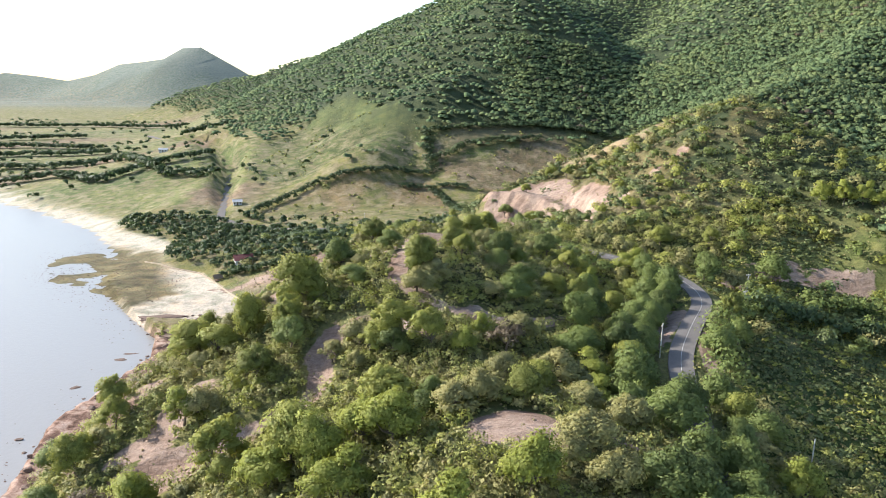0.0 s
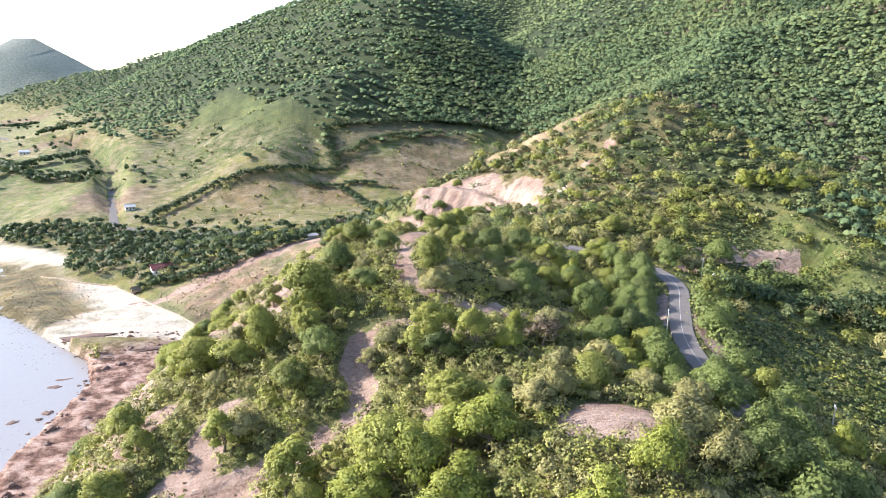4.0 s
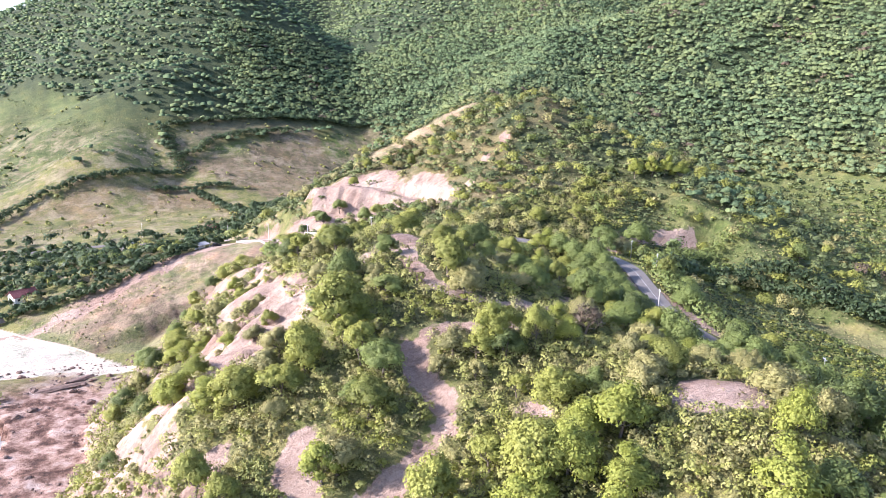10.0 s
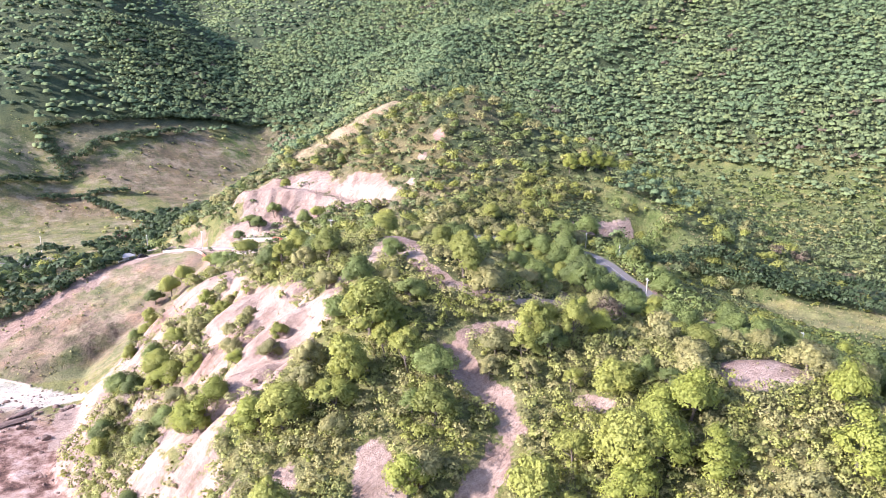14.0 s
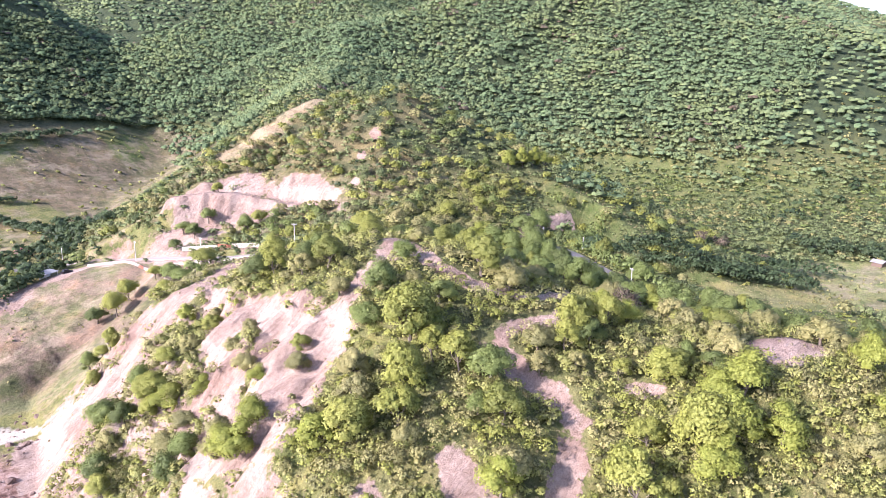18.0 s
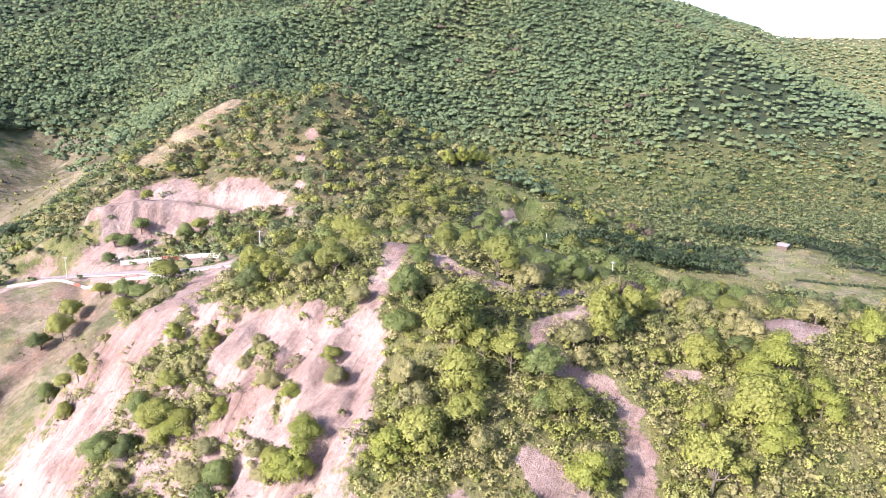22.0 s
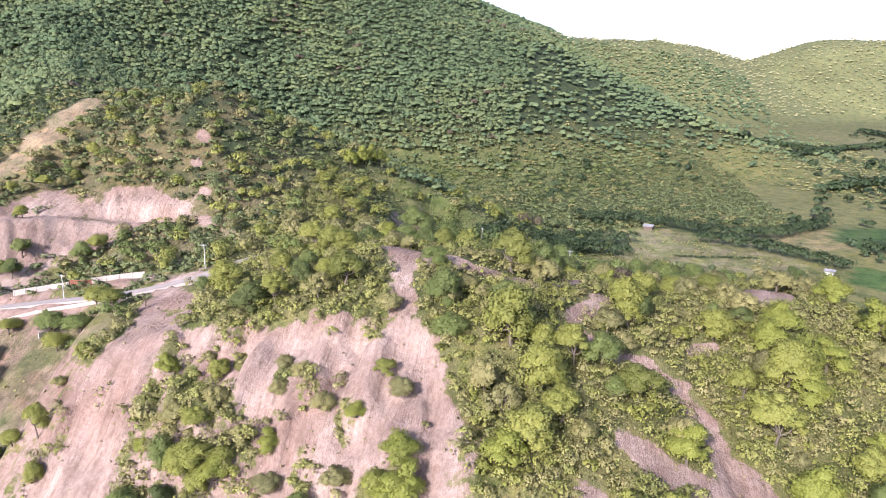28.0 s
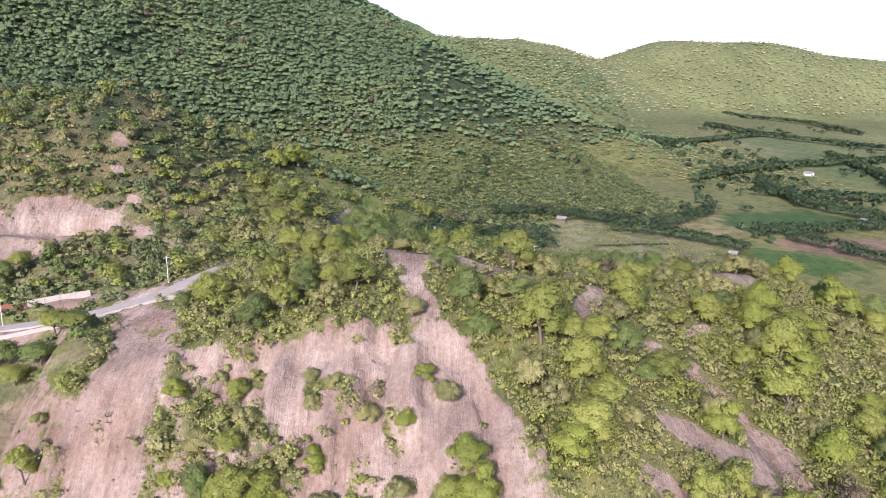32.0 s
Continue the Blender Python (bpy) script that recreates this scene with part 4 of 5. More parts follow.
for p, name, mat in zip(sort_of(scrub_a, 22, 83, (.30, .34, .20, .16)), ("fresh green bushes covering the headland", "olive green bushes covering the headland", "yellow-green bushes covering the headland", "dark green bushes covering the headland"),
                        (LEAF_SCRUB, LEAF_OLIVE, LEAF_LIGHT, LEAF_MID)):
    r = rng.uniform(.9, 2.7, len(p)) * np.where(verge(p[:, 0], p[:, 1]), .5, 1)
    stuff("scrub", name, "bushes", [domes(p, r * .6, r, 1, .35), crowns(p, r, r * 1.4, 5, 23, .25, loose=(.6, 1.22))], mat)
# bushes on the knoll and in the valley behind
scrub_b = scatter(-10, 520, 20, 440, 3.7, lambda x, y: .84 * clear(x, y) * (height(x, y) < 99) * ((y > 255) | (x > 122)) * np.where(knolls(x, y), 1, 1 - .85 * woods(x, y)) * (x - y < 420) * ((y > 95) | (x > 250)) * step(5, 9, near_line(x, y, DRY_RIDGE)[0]) * np.where(blob(x, y, 85, 330, 75, 70) < 1, step(-.75, -.2, fbm(x, y, 13, 58)), 1) * step(-1.1, -.5, fbm(x, y, 14, 68)), 64)
lush = np.concatenate([lush, scrub_b[lush_spot(scrub_b)]])
scrub_b = scrub_b[~lush_spot(scrub_b)]
for p, name, mat in zip(sort_of(lush, 26, 86, (.5, .3, .2)), ("lush green undergrowth beside the road", "yellow-green undergrowth beside the road", "dark green undergrowth beside the road"), (LEAF_VALLEY, LEAF_MID, LEAF_DARK)):
    r = rng.uniform(.7, 1.8, len(p))
    stuff("scrub", name, "bushes", [domes(p, r * .7, r * .6, 1, .3), crowns(p, r * 1.1, r * .8, 3, 12, .36, loose=(.6, 1.2))], mat)
for p, name, mat in zip(sort_of(scrub_b, 40, 84, (.68, .12, .10, .10)), ("green bushes on the knoll and valley floor", "olive bushes on the knoll and valley floor", "dark bushes on the knoll and valley floor", "deep green bushes on the knoll and valley floor"),
                        (LEAF_VALLEY, LEAF_OLIVE, LEAF_GROVE, LEAF_DARK)):
    r = rng.uniform(1.2, 3.2, len(p))
    stuff("scrub", name, "bushes", [domes(p, r * .95, r * .75, 1, .25), crowns(p, r * 1.15, r * .95, 3, 13, .55, loose=(.7, 1.15))], mat)
east_low = scatter(230, 760, -150, 330, 5.2, lambda x, y: .92 * clear(x, y) * (1 - .9 * woods(x, y)) * ((y > -60) | (x > 310)) * ((x - y >= 420) | (x > 520)) * step(-1.2, -.6, fbm(x, y, 20, 78)), 79)
for p, name, mat in zip(sort_of(east_low, 50, 85, (.55, .35, .1)), ("green bushes on the foot of the eastern mountain", "olive bushes on the foot of the eastern mountain", "dark bushes on the foot of the eastern mountain"), (LEAF_VALLEY, LEAF_OLIVE, LEAF_GROVE)):
    r = rng.uniform(1.6, 3.6, len(p))
    stuff("scrub", name, "bushes", [domes(p, r * 1.15, r * .8, 2, .3)], mat)
# groves of the coastal plain and scattered bushes on the pastures
grove = scatter(-215, 30, 345, 480, 5.2, lambda x, y: .9 * clear(x, y) * (height(x, y) < 24) * step(-.75, -.1, fbm(x, y, 18, 69)) * (near_line(x, y, ROAD)[0] > 7) * (near_line(x, y, BEACH_WALL)[0] > 7), 70)
r = rng.uniform(2.0, 4.2, len(grove))
stuff("grove", "dark green trees and palms of the coastal grove", "trees", [crowns(grove, r, r * 1.5, 4, 14, .95)], LEAF_GROVE)
plain_w = scatter(-900, -100, 470, 1300, 13, lambda x, y: .55 * (height(x, y) < 60) * (height(x, y) > 3) * step(.0, .5, fbm(x, y * 2.2, 60, 72)) * clear(x, y), 73)
plain_e = scatter(150, 1300, -900, 160, 11, lambda x, y: .75 * (height(x, y) < 45) * step(.0, .45, fbm(x, y * 2.0, 60, 74)) * clear(x, y), 75)
r = rng.uniform(2.5, 5.0, len(plain_w) + len(plain_e))
stuff("grove", "scattered trees between the farm fields", "trees", [crowns(np.concatenate([plain_w, plain_e]), r, r * 1.3, 3, 9, 1.5)], LEAF_GROVE)
dots = scatter(-215, 170, 420, 800, 7, lambda x, y: .16 * (inside(x, y, PASTURE) | inside(x, y, TERRACE) | inside(x, y, TOP_STRIP)) + .22 * inside(x, y, HOLLOW) + .5 * inside(x, y, GRASS_SLOPE) * step(-.1, .5, fbm(x * 1.6, y * .7, 30, 56)), 76)
r = rng.uniform(.5, 1.9, len(dots))
stuff("scrub", "small bushes dotted over the pasture", "bushes", [crowns(dots, r, r * 1.2, 3, 9, .75)], LEAF_SCRUB)
drifts = scatter(-215, 0, 500, 800, 5, lambda x, y: .7 * inside(x, y, GRASS_SLOPE) * step(.05, .4, fbm(x * 1.8 + .5 * y, y * .5, 34, 55)), 53)
r = rng.uniform(.8, 2.2, len(drifts))
stuff("scrub", "drifts of green scrub on the grassy slope", "bushes", [domes(drifts, r, r * .9, 2, .4)], LEAF_VALLEY)
# grass tufts and weeds near the headland
tufts = scatter(-100, 165, 62, 400, 1.7, lambda x, y: .5 * ((y < 262) | (blob(x, y, 80, 330, 80, 75) < 1)) * (height(x, y) > 4.5) * ~inside(x, y, SHORE_FIELD) * (near_line(x, y, ROAD)[0] > 3.4) * (1 - .8 * np.clip(bareness(x, y), 0, 1)), 77)
r = rng.uniform(.25, .6, len(tufts))
stuff("grass", "dry yellow-green grass and weeds on the slopes", "grass", [crowns(tufts, r, r * 1.1, 1, 9, .23)], LEAF_GRASS)


for seed, leaf, label in ((101, LEAF_SCRUB, "low green undergrowth between the bushes"), (102, LEAF_OLIVE, "low olive undergrowth between the bushes")):
    low = scatter(-108, 125, 60, 262, 1.7, lambda x, y: .9 * (height(x, y) > 4.5) * (near_line(x, y, ROAD)[0] > 3.6) * (bareness(x, y) < .25) * ~inside(x, y, SHORE_FIELD) * step(-.5, .1, fbm(x, y, 14, seed)), seed)
    r = rng.uniform(.5, 1.0, len(low))
    stuff("undergrowth", label, "undergrowth", [crowns(low, r, r * .9, 1, 9, .27)], leaf)


# ---- trees that can be told apart ----
def tube(points, radii, sides=6):
    pts = np.array(points, float)
    d = unit(np.gradient(pts, axis=0))
    a = unit(np.cross(d, np.array([.3, .9, .2])))
    b = np.cross(d, a)
    ang = np.arange(sides) * 2 * math.pi / sides
    ring = a[:, None] * np.cos(ang)[None, :, None] + b[:, None] * np.sin(ang)[None, :, None]
    v = (pts[:, None] + ring * np.array(radii)[:, None, None]).reshape(-1, 3)
    i = np.arange(len(pts) - 1)[:, None] * sides + np.arange(sides)[None]
    j = np.arange(len(pts) - 1)[:, None] * sides + (np.arange(sides)[None] + 1) % sides
    return v, np.stack([i, j, j + sides, i + sides], -1).reshape(-1, 4)


def lumps(centres, size, middle):
    """Closed, knobbly masses of leaves at the heart of a crown."""
    bm = bmesh.new()
    bmesh.ops.create_icosphere(bm, subdivisions=1, radius=1)
    ball, tri = np.array([v.co[:] for v in bm.verts]), np.array([[v.index for v in f.verts] for f in bm.faces])
    bm.free()
    n = len(centres)
    rough = rng.uniform(.78, 1.14, (n, len(ball)))
    verts = (centres[:, None] + ball[None] * (size[:, None] * rough)[:, :, None] * np.array([1, 1, .82])).reshape(-1, 3)
    faces = (np.arange(n)[:, None, None] * len(ball) + tri[None]).reshape(-1, 3)
    swell = unit(np.tile(ball, (n, 1)) * .6 + unit(verts - middle) * .55)
    return verts, faces, np.concatenate([np.zeros((len(verts), 1)), swell], 1)


def make_tree(label, radius, tall, leaf, sprays_n, size, lobes, bole=.3, flat=.75, gappy=.0, hollow=.0):
    """A tree: tapered trunk with limbs, and a crown of many leaf sprays heaped in uneven lobes."""
    root = new("tree")
    lobes = int(lobes * 1.1)
    limbs, tips = [], []
    lean = rng.normal(0, .05, 2)
    fork = np.array([lean[0] * tall, lean[1] * tall, tall * bole])
    limbs.append(tube([(0, 0, -.6), fork * .5, fork], [radius * .075, radius * .055, radius * .045]))
    for k in range(lobes):
        a = k * 2.4 + rng.uniform(-.4, .4)
        ring = math.sqrt((k + .5) / lobes)
        reach = ring * radius * rng.uniform(.5, .88)
        tip = np.array([math.cos(a) * reach, math.sin(a) * reach, tall * (1 - .16 - flat * .5 * ring * ring) + rng.normal(0, .09) * tall])
        tips.append(tip)
        if k % 2 == 0:
            mid = fork + (tip - fork) * .5 + np.array([0, 0, -.08 * tall]) + rng.normal(0, .1, 3)
            limbs.append(tube([fork, mid, tip], [radius * .034, radius * .022, radius * .008], 5))
    v, f, base = [], [], 0
    for a, b in limbs:
        v.append(a), f.append(b + base)
        base += len(a)
    part_me = mesh_of("trunk", np.concatenate(v), np.concatenate(f), BARK)
    trunk = new("trunk", part_me)
    trunk.parent = root
    tips = np.array(tips)
    lobe_r = radius * rng.uniform(.20, .50, lobes) * (1 - gappy * .35)
    sprays_n = int(sprays_n * 2.8)
    k = rng.choice(lobes, sprays_n, p=lobe_r ** 2 / np.sum(lobe_r ** 2))
    e = unit(rng.normal(0, 1, (sprays_n, 3)))
    e[:, 2] = np.where(e[:, 2] < -.45, -e[:, 2], e[:, 2])
    p = tips[k] + e * lobe_r[k][:, None] * np.array([1, 1, .82]) * rng.uniform(.6, 1.26, (sprays_n, 1))
    keep = rng.random(sprays_n) > hollow
    vv, ff, tt = sprays(p[keep], e[keep], np.full(keep.sum(), size * .44), np.zeros(keep.sum()), 3, unit(p[keep] - np.array([0, 0, tall * .45])))
    heart = rng.random(lobes) > hollow + gappy * .3
    cv, cf, ct = lumps(tips[heart], lobe_r[heart] * .66, np.array([0, 0, tall * .45]))
    vv, ff, tt = np.concatenate([vv, cv]), np.concatenate([ff, cf + len(vv)]), np.concatenate([tt, ct])
    crown = new("crown", mesh_of("crown", vv, ff, leaf, tt))
    crown.parent = root
    return tagged(root, label, "tree")


KINDS = {
    "dark": [make_tree("dark green broad-leaved tree with a dense round crown", 4.2, 7.6, LEAF_DARK, 1500, .52, 13), make_tree("dark green broad-leaved tree with a wide uneven crown", 4.6, 6.8, LEAF_DARK, 1500, .55, 15, flat=.9)],
    "mid": [make_tree("fresh green tree with a dense rounded crown", 4.3, 8.2, LEAF_MID, 1600, .5, 14), make_tree("mid green tree with a lumpy spreading crown", 4.4, 7.2, LEAF_MID, 1500, .52, 12, flat=.85), make_tree("mid green tree with a tall narrow crown", 3.6, 8.6, LEAF_MID, 1300, .5, 12)],
    "lime": [make_tree("yellow-green tree with soft rounded leaf clumps", 4.0, 7.0, LEAF_LIME, 1500, .5, 12), make_tree("bright yellow-green tree with a full crown", 4.2, 7.8, LEAF_LIME, 1600, .52, 14)],
    "olive": [make_tree("olive green tree with a thin open crown", 4.2, 5.8, LEAF_OLIVE, 1150, .46, 13, flat=.8, gappy=.5), make_tree("greyish olive bushy tree with bare twigs showing", 3.8, 5.0, LEAF_OLIVE, 950, .45, 14, flat=.9, gappy=.6, hollow=.1)],
    "umbrella": [make_tree("flat-topped green tree with bare forked trunk", 4.4, 6.4, LEAF_MID, 1400, .46, 13, bole=.42, flat=.45), make_tree("dark flat-topped tree with several bare stems", 4.2, 5.6, LEAF_DARK, 1200, .46, 12, bole=.4, flat=.5)],
    "dry": [make_tree("half-bare brown tree with dry leaves", 3.2, 5.2, LEAF_DRY, 480, .42, 11, gappy=.6, hollow=.2)],
}
TREES = {
    "dark": [(40, 126, 3.6), (42, 134, 3.8), (44, 142, 3.6), (46, 150, 3.8), (50, 158, 3.6), (54, 167, 3.6), (58, 174, 3.4), (47, 93, 3.8), (50, 102, 4), (46, 86, 4), (35, 79, 4.8), (37, 87, 4.8), (40, 94, 4.6), (43, 102, 4.4), (53, 110, 3.8), (-66, 231, 4.4), (-49, 277, 2.6), (22, 332, 3.2), (37, 316, 3.8), (55, 170, 3.8), (59, 177, 3.8), (63, 184, 3.8), (66, 191, 3.8), (64, 199, 4), (63, 206, 4), (52, 137, 4.6), (52, 146, 4.6), (53, 173, 5), (42, 148, 5), (-9, 132, 3.5), (-65, 223, 3), (-66, 195, 3), (64, 197, 3), (57, 153, 4), (-34, 173, 3.5), (-32, 141, 4), (50, 160, 4), (-67, 229, 3.5), (162, 184, 4), (-26, 176, 4), (39, 129, 5),
             (-21, 163, 3.4), (66, 152, 3.5), (17, 188, 4), (107, 214, 5), (82, 206, 5), (34, 156, 4.5), (30, 140, 4.5), (45, 120, 4.5), (47, 152, 4), (46, 143, 4), (47, 134, 4), (42, 112, 4.5),  (56, 127, 3.5), (60, 116, 4),  (33, 86, 4.5), (40, 76, 4), (44, 128, 4.5), (48, 122, 4), (41, 134, 4.5), (50, 168, 4.5), (56, 180, 4), (59, 188, 4), (44, 158, 4.5), (38, 165, 4.5), (36, 118, 4.5)],
    "mid": [(-59, 219, 3.8), (-67, 180, 3.2), (-43, 185, 2.6), (-48, 264, 3.2), (-47, 272, 2.4), (-56, 259, 2.4), (-40, 223, 2.4), (56, 360, 2.8), (64, 351, 3.2), (75, 346, 2.8), (88, 347, 3.2), (43, 344, 2.4), (-34, 160, 5.5), (-34, 147, 4.5), (-9, 115, 4.5), (-5, 163, 4.5), (-50, 149, 4), (-35, 153, 3.5), (-58, 154, 4), (78, 239, 4), (94, 236, 4), (-2, 132, 4), (-9, 237, 4.5), (-20, 201, 4), (-54, 221, 3), (10, 215, 4), (-60, 221, 3),
            (-44, 153, 4.5), (-69, 137, 4), (-69, 120, 4), (-38, 108, 5), (-23, 102, 5), (41, 140, 4), (-9, 136, 5), (-38, 134, 4), (-58, 214, 3), (-62, 217, 2.8)],
    "lime": [(-60, 214, 2.6), (-52, 188, 2.0), (-67, 175, 4.2), (-55, 233, 1.8), (61, 212, 4), (-19, 99, 4), (-3, 93, 4), (6, 88, 3.5), (1, 77, 4.5), (-3, 83, 4), (-50, 126, 3.5), (-40, 236, 2.6), (146, 248, 4), (-14, 92, 4.5), (1, 95, 3.6), (13, 84, 3.5), (-55, 205, 2.5), (-7, 101, 4), (-26, 99, 4), (-61, 158, 3.5), (-12, 104, 3.5), (152, 246, 4), (158, 243, 3.6), (140, 252, 3.6)],
    "olive": [(-50, 228, 3.2), (-49, 219, 3.0), (-61, 203, 3.2), (-54, 211, 2.8), (-45, 207, 2.6), (-50, 196, 2.8), (-39, 208, 2.4), (-47, 180, 2.8), (-38, 266, 1.8), (-65, 207, 3.2), (-36, 228, 2.4), (60, 356, 2.8), (69, 348, 2.8), (82, 350, 3.0), (95, 343, 2.8), (100, 338, 2.6), (-1, 160, 4.5), (-22, 136, 3), (-25, 176, 3.5), (-46, 164, 3.5), (28, 127, 4), (56, 109, 4), (7, 110, 4), (-20, 172, 2.6), (-43, 202, 3), (-24, 206, 4), (-67, 180, 3.5), (-66, 202, 3.5), (-62, 189, 3), (93, 209, 4.5), (-5, 155, 4), (-28, 188, 3), (58, 290, 3), (23, 127, 5), (12, 118, 4), (22, 94, 4.5),
              (-47, 126, 4), (-20, 106, 4), (3, 106, 4), (26, 112, 4), (18, 140, 4), (-50, 160, 4), (33, 108, 4)],
    "umbrella": [(-29, 299, 4.4), (-22, 304, 4.2), (-34, 303, 3.4), (-15, 286, 4.2), (-20, 281, 3.6), (-8, 277, 3.4), (-12, 303, 3), (32, 336, 3.5), (42, 313, 4), (21, 338, 4), (-13, 270, 3.5), (-16, 277, 4), (-7, 245, 3), (12, 330, 3.5)],
}
tree_seed = random.Random(5)


def plant(kind, x, y, r):
    proto = tree_seed.choice(KINDS[kind])
    base = {"dark": 4.3, "mid": 4.2, "lime": 4.1, "olive": 4.0, "umbrella": 4.3, "dry": 3.2}[kind]
    s = r / base * tree_seed.uniform(.94, 1.08)
    sink = 1.7 * s if x < -28 and 166 < y < 262 else .1
    m = pose(x, y, float(height(x, y)) - sink, tree_seed.uniform(-4, 4), tree_seed.uniform(-4, 4), tree_seed.uniform(0, 360)) @ Matrix.Diagonal((s * tree_seed.uniform(.82, 1.15), s * tree_seed.uniform(.82, 1.15), s * tree_seed.uniform(.85, 1.15), 1))
    return tagged(copy_thing(proto, m), group="trees of the headland")


taken = []
for kind, spots in TREES.items():
    for x, y, r in spots:
        if not (verge(x, y) or near_line(x, y, [(15, 98), (-4, 90)])[0] < 7.5):
            plant(kind, x, y, r * 1.12)
            taken.append((x, y))
# the rest of the wood on the headland and the knoll
fill = scatter(-100, 215, 62, 385, 8.0, lambda x, y: .66 * clear(x, y) * (height(x, y) > 6) * (blob(x, y, 40, 98, 12, 8) > 1) * (blob(x, y, 105, 120, 42, 48) > 1) * np.where(blob(x, y, 110, 320, 110, 95) < 1, 1.2, 1) * np.where(steepness(x, y) > .8, .35, 1) * (near_line(x, y, DRY_RIDGE)[0] > 6) * (off_paths(x, y) > 3.2) * ~verge(x, y) * (bareness(x, y) < .2) * (near_line(x, y, [(15, 98), (-4, 90)])[0] > 6), 91)
fill = fill[np.argsort(np.hypot(fill[:, 0] + 25, fill[:, 1] - 120))]
further = {}
for x, y, z in fill:
    if min(math.hypot(x - a, y - b) for a, b in taken) > 4.4:
        n = float(fbm(np.array([x]), np.array([y]), 28, 92)[0]) + tree_seed.gauss(0, .25)
        south = y < 108 and x > -30
        kind = "lime" if south and n > .2 else "olive" if n < -.22 else "dark" if n < .04 else "mid" if n < .42 else "lime" if n < .8 else "dry"
        if len(taken) < 296:
            plant(kind, float(x), float(y), tree_seed.uniform(2.6, 4.3))
        else:
            further.setdefault(kind, []).append((x, y, z))
        taken.append((x, y))
for kind, spots in further.items():
    p = np.array(spots)
    r = rng.uniform(2.4, 4.2, len(p))
    leaf = {"dark": LEAF_DARK, "mid": LEAF_MID, "lime": LEAF_VALLEY, "olive": LEAF_OLIVE, "dry": LEAF_DRY}[kind]
    stuff("wood", {"dark": "dark green trees on the slopes of the knoll", "mid": "mid green trees on the slopes of the knoll", "lime": "light green trees on the slopes of the knoll", "olive": "olive green trees on the slopes of the knoll", "dry": "dry brown trees on the slopes of the knoll"}[kind], "trees", [domes(p, r * .6, r * 1.4, 3, .5), crowns(p, r, r * 1.6, 8, 30, .42, loose=(.6, 1.2))], leaf)
for protos in KINDS.values():
    for root in protos:
        for ob in (*root.children, root):
            bpy.data.objects.remove(ob)

# low growth on the pastures and the shore field
meadow = scatter(-130, 170, 262, 640, 2.6, lambda x, y: .6 * (inside(x, y, SHORE_FIELD) | inside(x, y, PASTURE) | inside(x, y, TERRACE) | inside(x, y, GRASS_SLOPE) | inside(x, y, HOLLOW)) * step(-.1, .45, fbm(x, y, 17, 57)) * (near_line(x, y, ROAD)[0] > 4) * (height(x, y) > 3.4), 58)
r = rng.uniform(.2, .5, len(meadow))
stuff("grass", "low weeds and tussocks on the pastures", "grass", [crowns(meadow, r, r * .6, 2, 5, .36)], LEAF_OLIVE)
sward = scatter(140, 240, 40, 152, 2.6, lambda x, y: .6 * (inside(x, y, EAST_PASTURE) | inside(x, y, EAST_STRIP)) * step(-.2, .5, fbm(x, y, 14, 59)), 60)
r = rng.uniform(.25, .7, len(sward))
stuff("grass", "rough grass on the eastern pasture", "grass", [crowns(sward, r, r * .7, 2, 5, .5)], LEAF_OLIVE)


# ---- hedges ----
def hedge(line, width, tall, leaf, label, size=.7, gap=1.7):
    pts = np.array(line, float)
    run = np.concatenate([[0], np.cumsum(np.hypot(*np.diff(pts, axis=0).T))])
    t = np.arange(0, run[-1], gap)
    x, y = (np.interp(t, run, pts[:, i]) + rng.normal(0, width * .18, len(t)) for i in (0, 1))
    p = np.stack([x, y, height(x, y) - .2], 1)
    r = width * rng.uniform(1.05, 1.6, len(t))
    v, f, tone = crowns(p, r, tall * rng.uniform(.95, 1.3, len(t)), 3, 18, size * .85)
    return tagged(new("hedge", mesh_of("hedge", v, f, leaf, tone * np.array([.3, 1, 1, 1]))), label, "hedge", "hedges between the fields")


for line, w, tl in (
        ([(-110, 340), (-99, 339), (-74, 337), (-55, 341), (-36, 348), (-30, 356)], 2.6, 3.6), ([(-131, 482), (-119, 505), (-100, 524), (-79, 529), (-54, 531), (-28, 538), (-9, 546)], 3.2, 4.5),
        ([(-10, 596), (14, 599), (48, 607), (88, 612), (128, 611), (161, 612)], 3.2, 4.5), ([(-8, 561), (4, 564), (20, 576), (47, 584), (84, 590)], 3.4, 5.0), ([(-29, 522), (-5, 517)], 2.6, 3.6), ([(-2, 521), (20, 517)], 2.6, 3.6),
        ([(-6, 513), (3, 496), (9, 474), (15, 445)], 3.0, 4.2), ([(-12, 596), (-11, 577), (-9, 561), (-6, 546)], 4.6, 3.4), ([(15, 445), (24, 440), (30, 425), (22, 405)], 3.6, 4.0)):
    hedge(line, w, tl, LEAF_GROVE, "dense dark green hedge of trees along a field", .8, 1.4)
for line in ([(62, 136), (66, 156), (74, 169), (84, 178), (93, 190)], [(93, 190), (111, 200), (124, 204), (140, 204), (151, 199)]):
    hedge(line, 3.6, 5.2, LEAF_DARK, "dense green hedge of leafy trees beside the road", .55, 1.3)
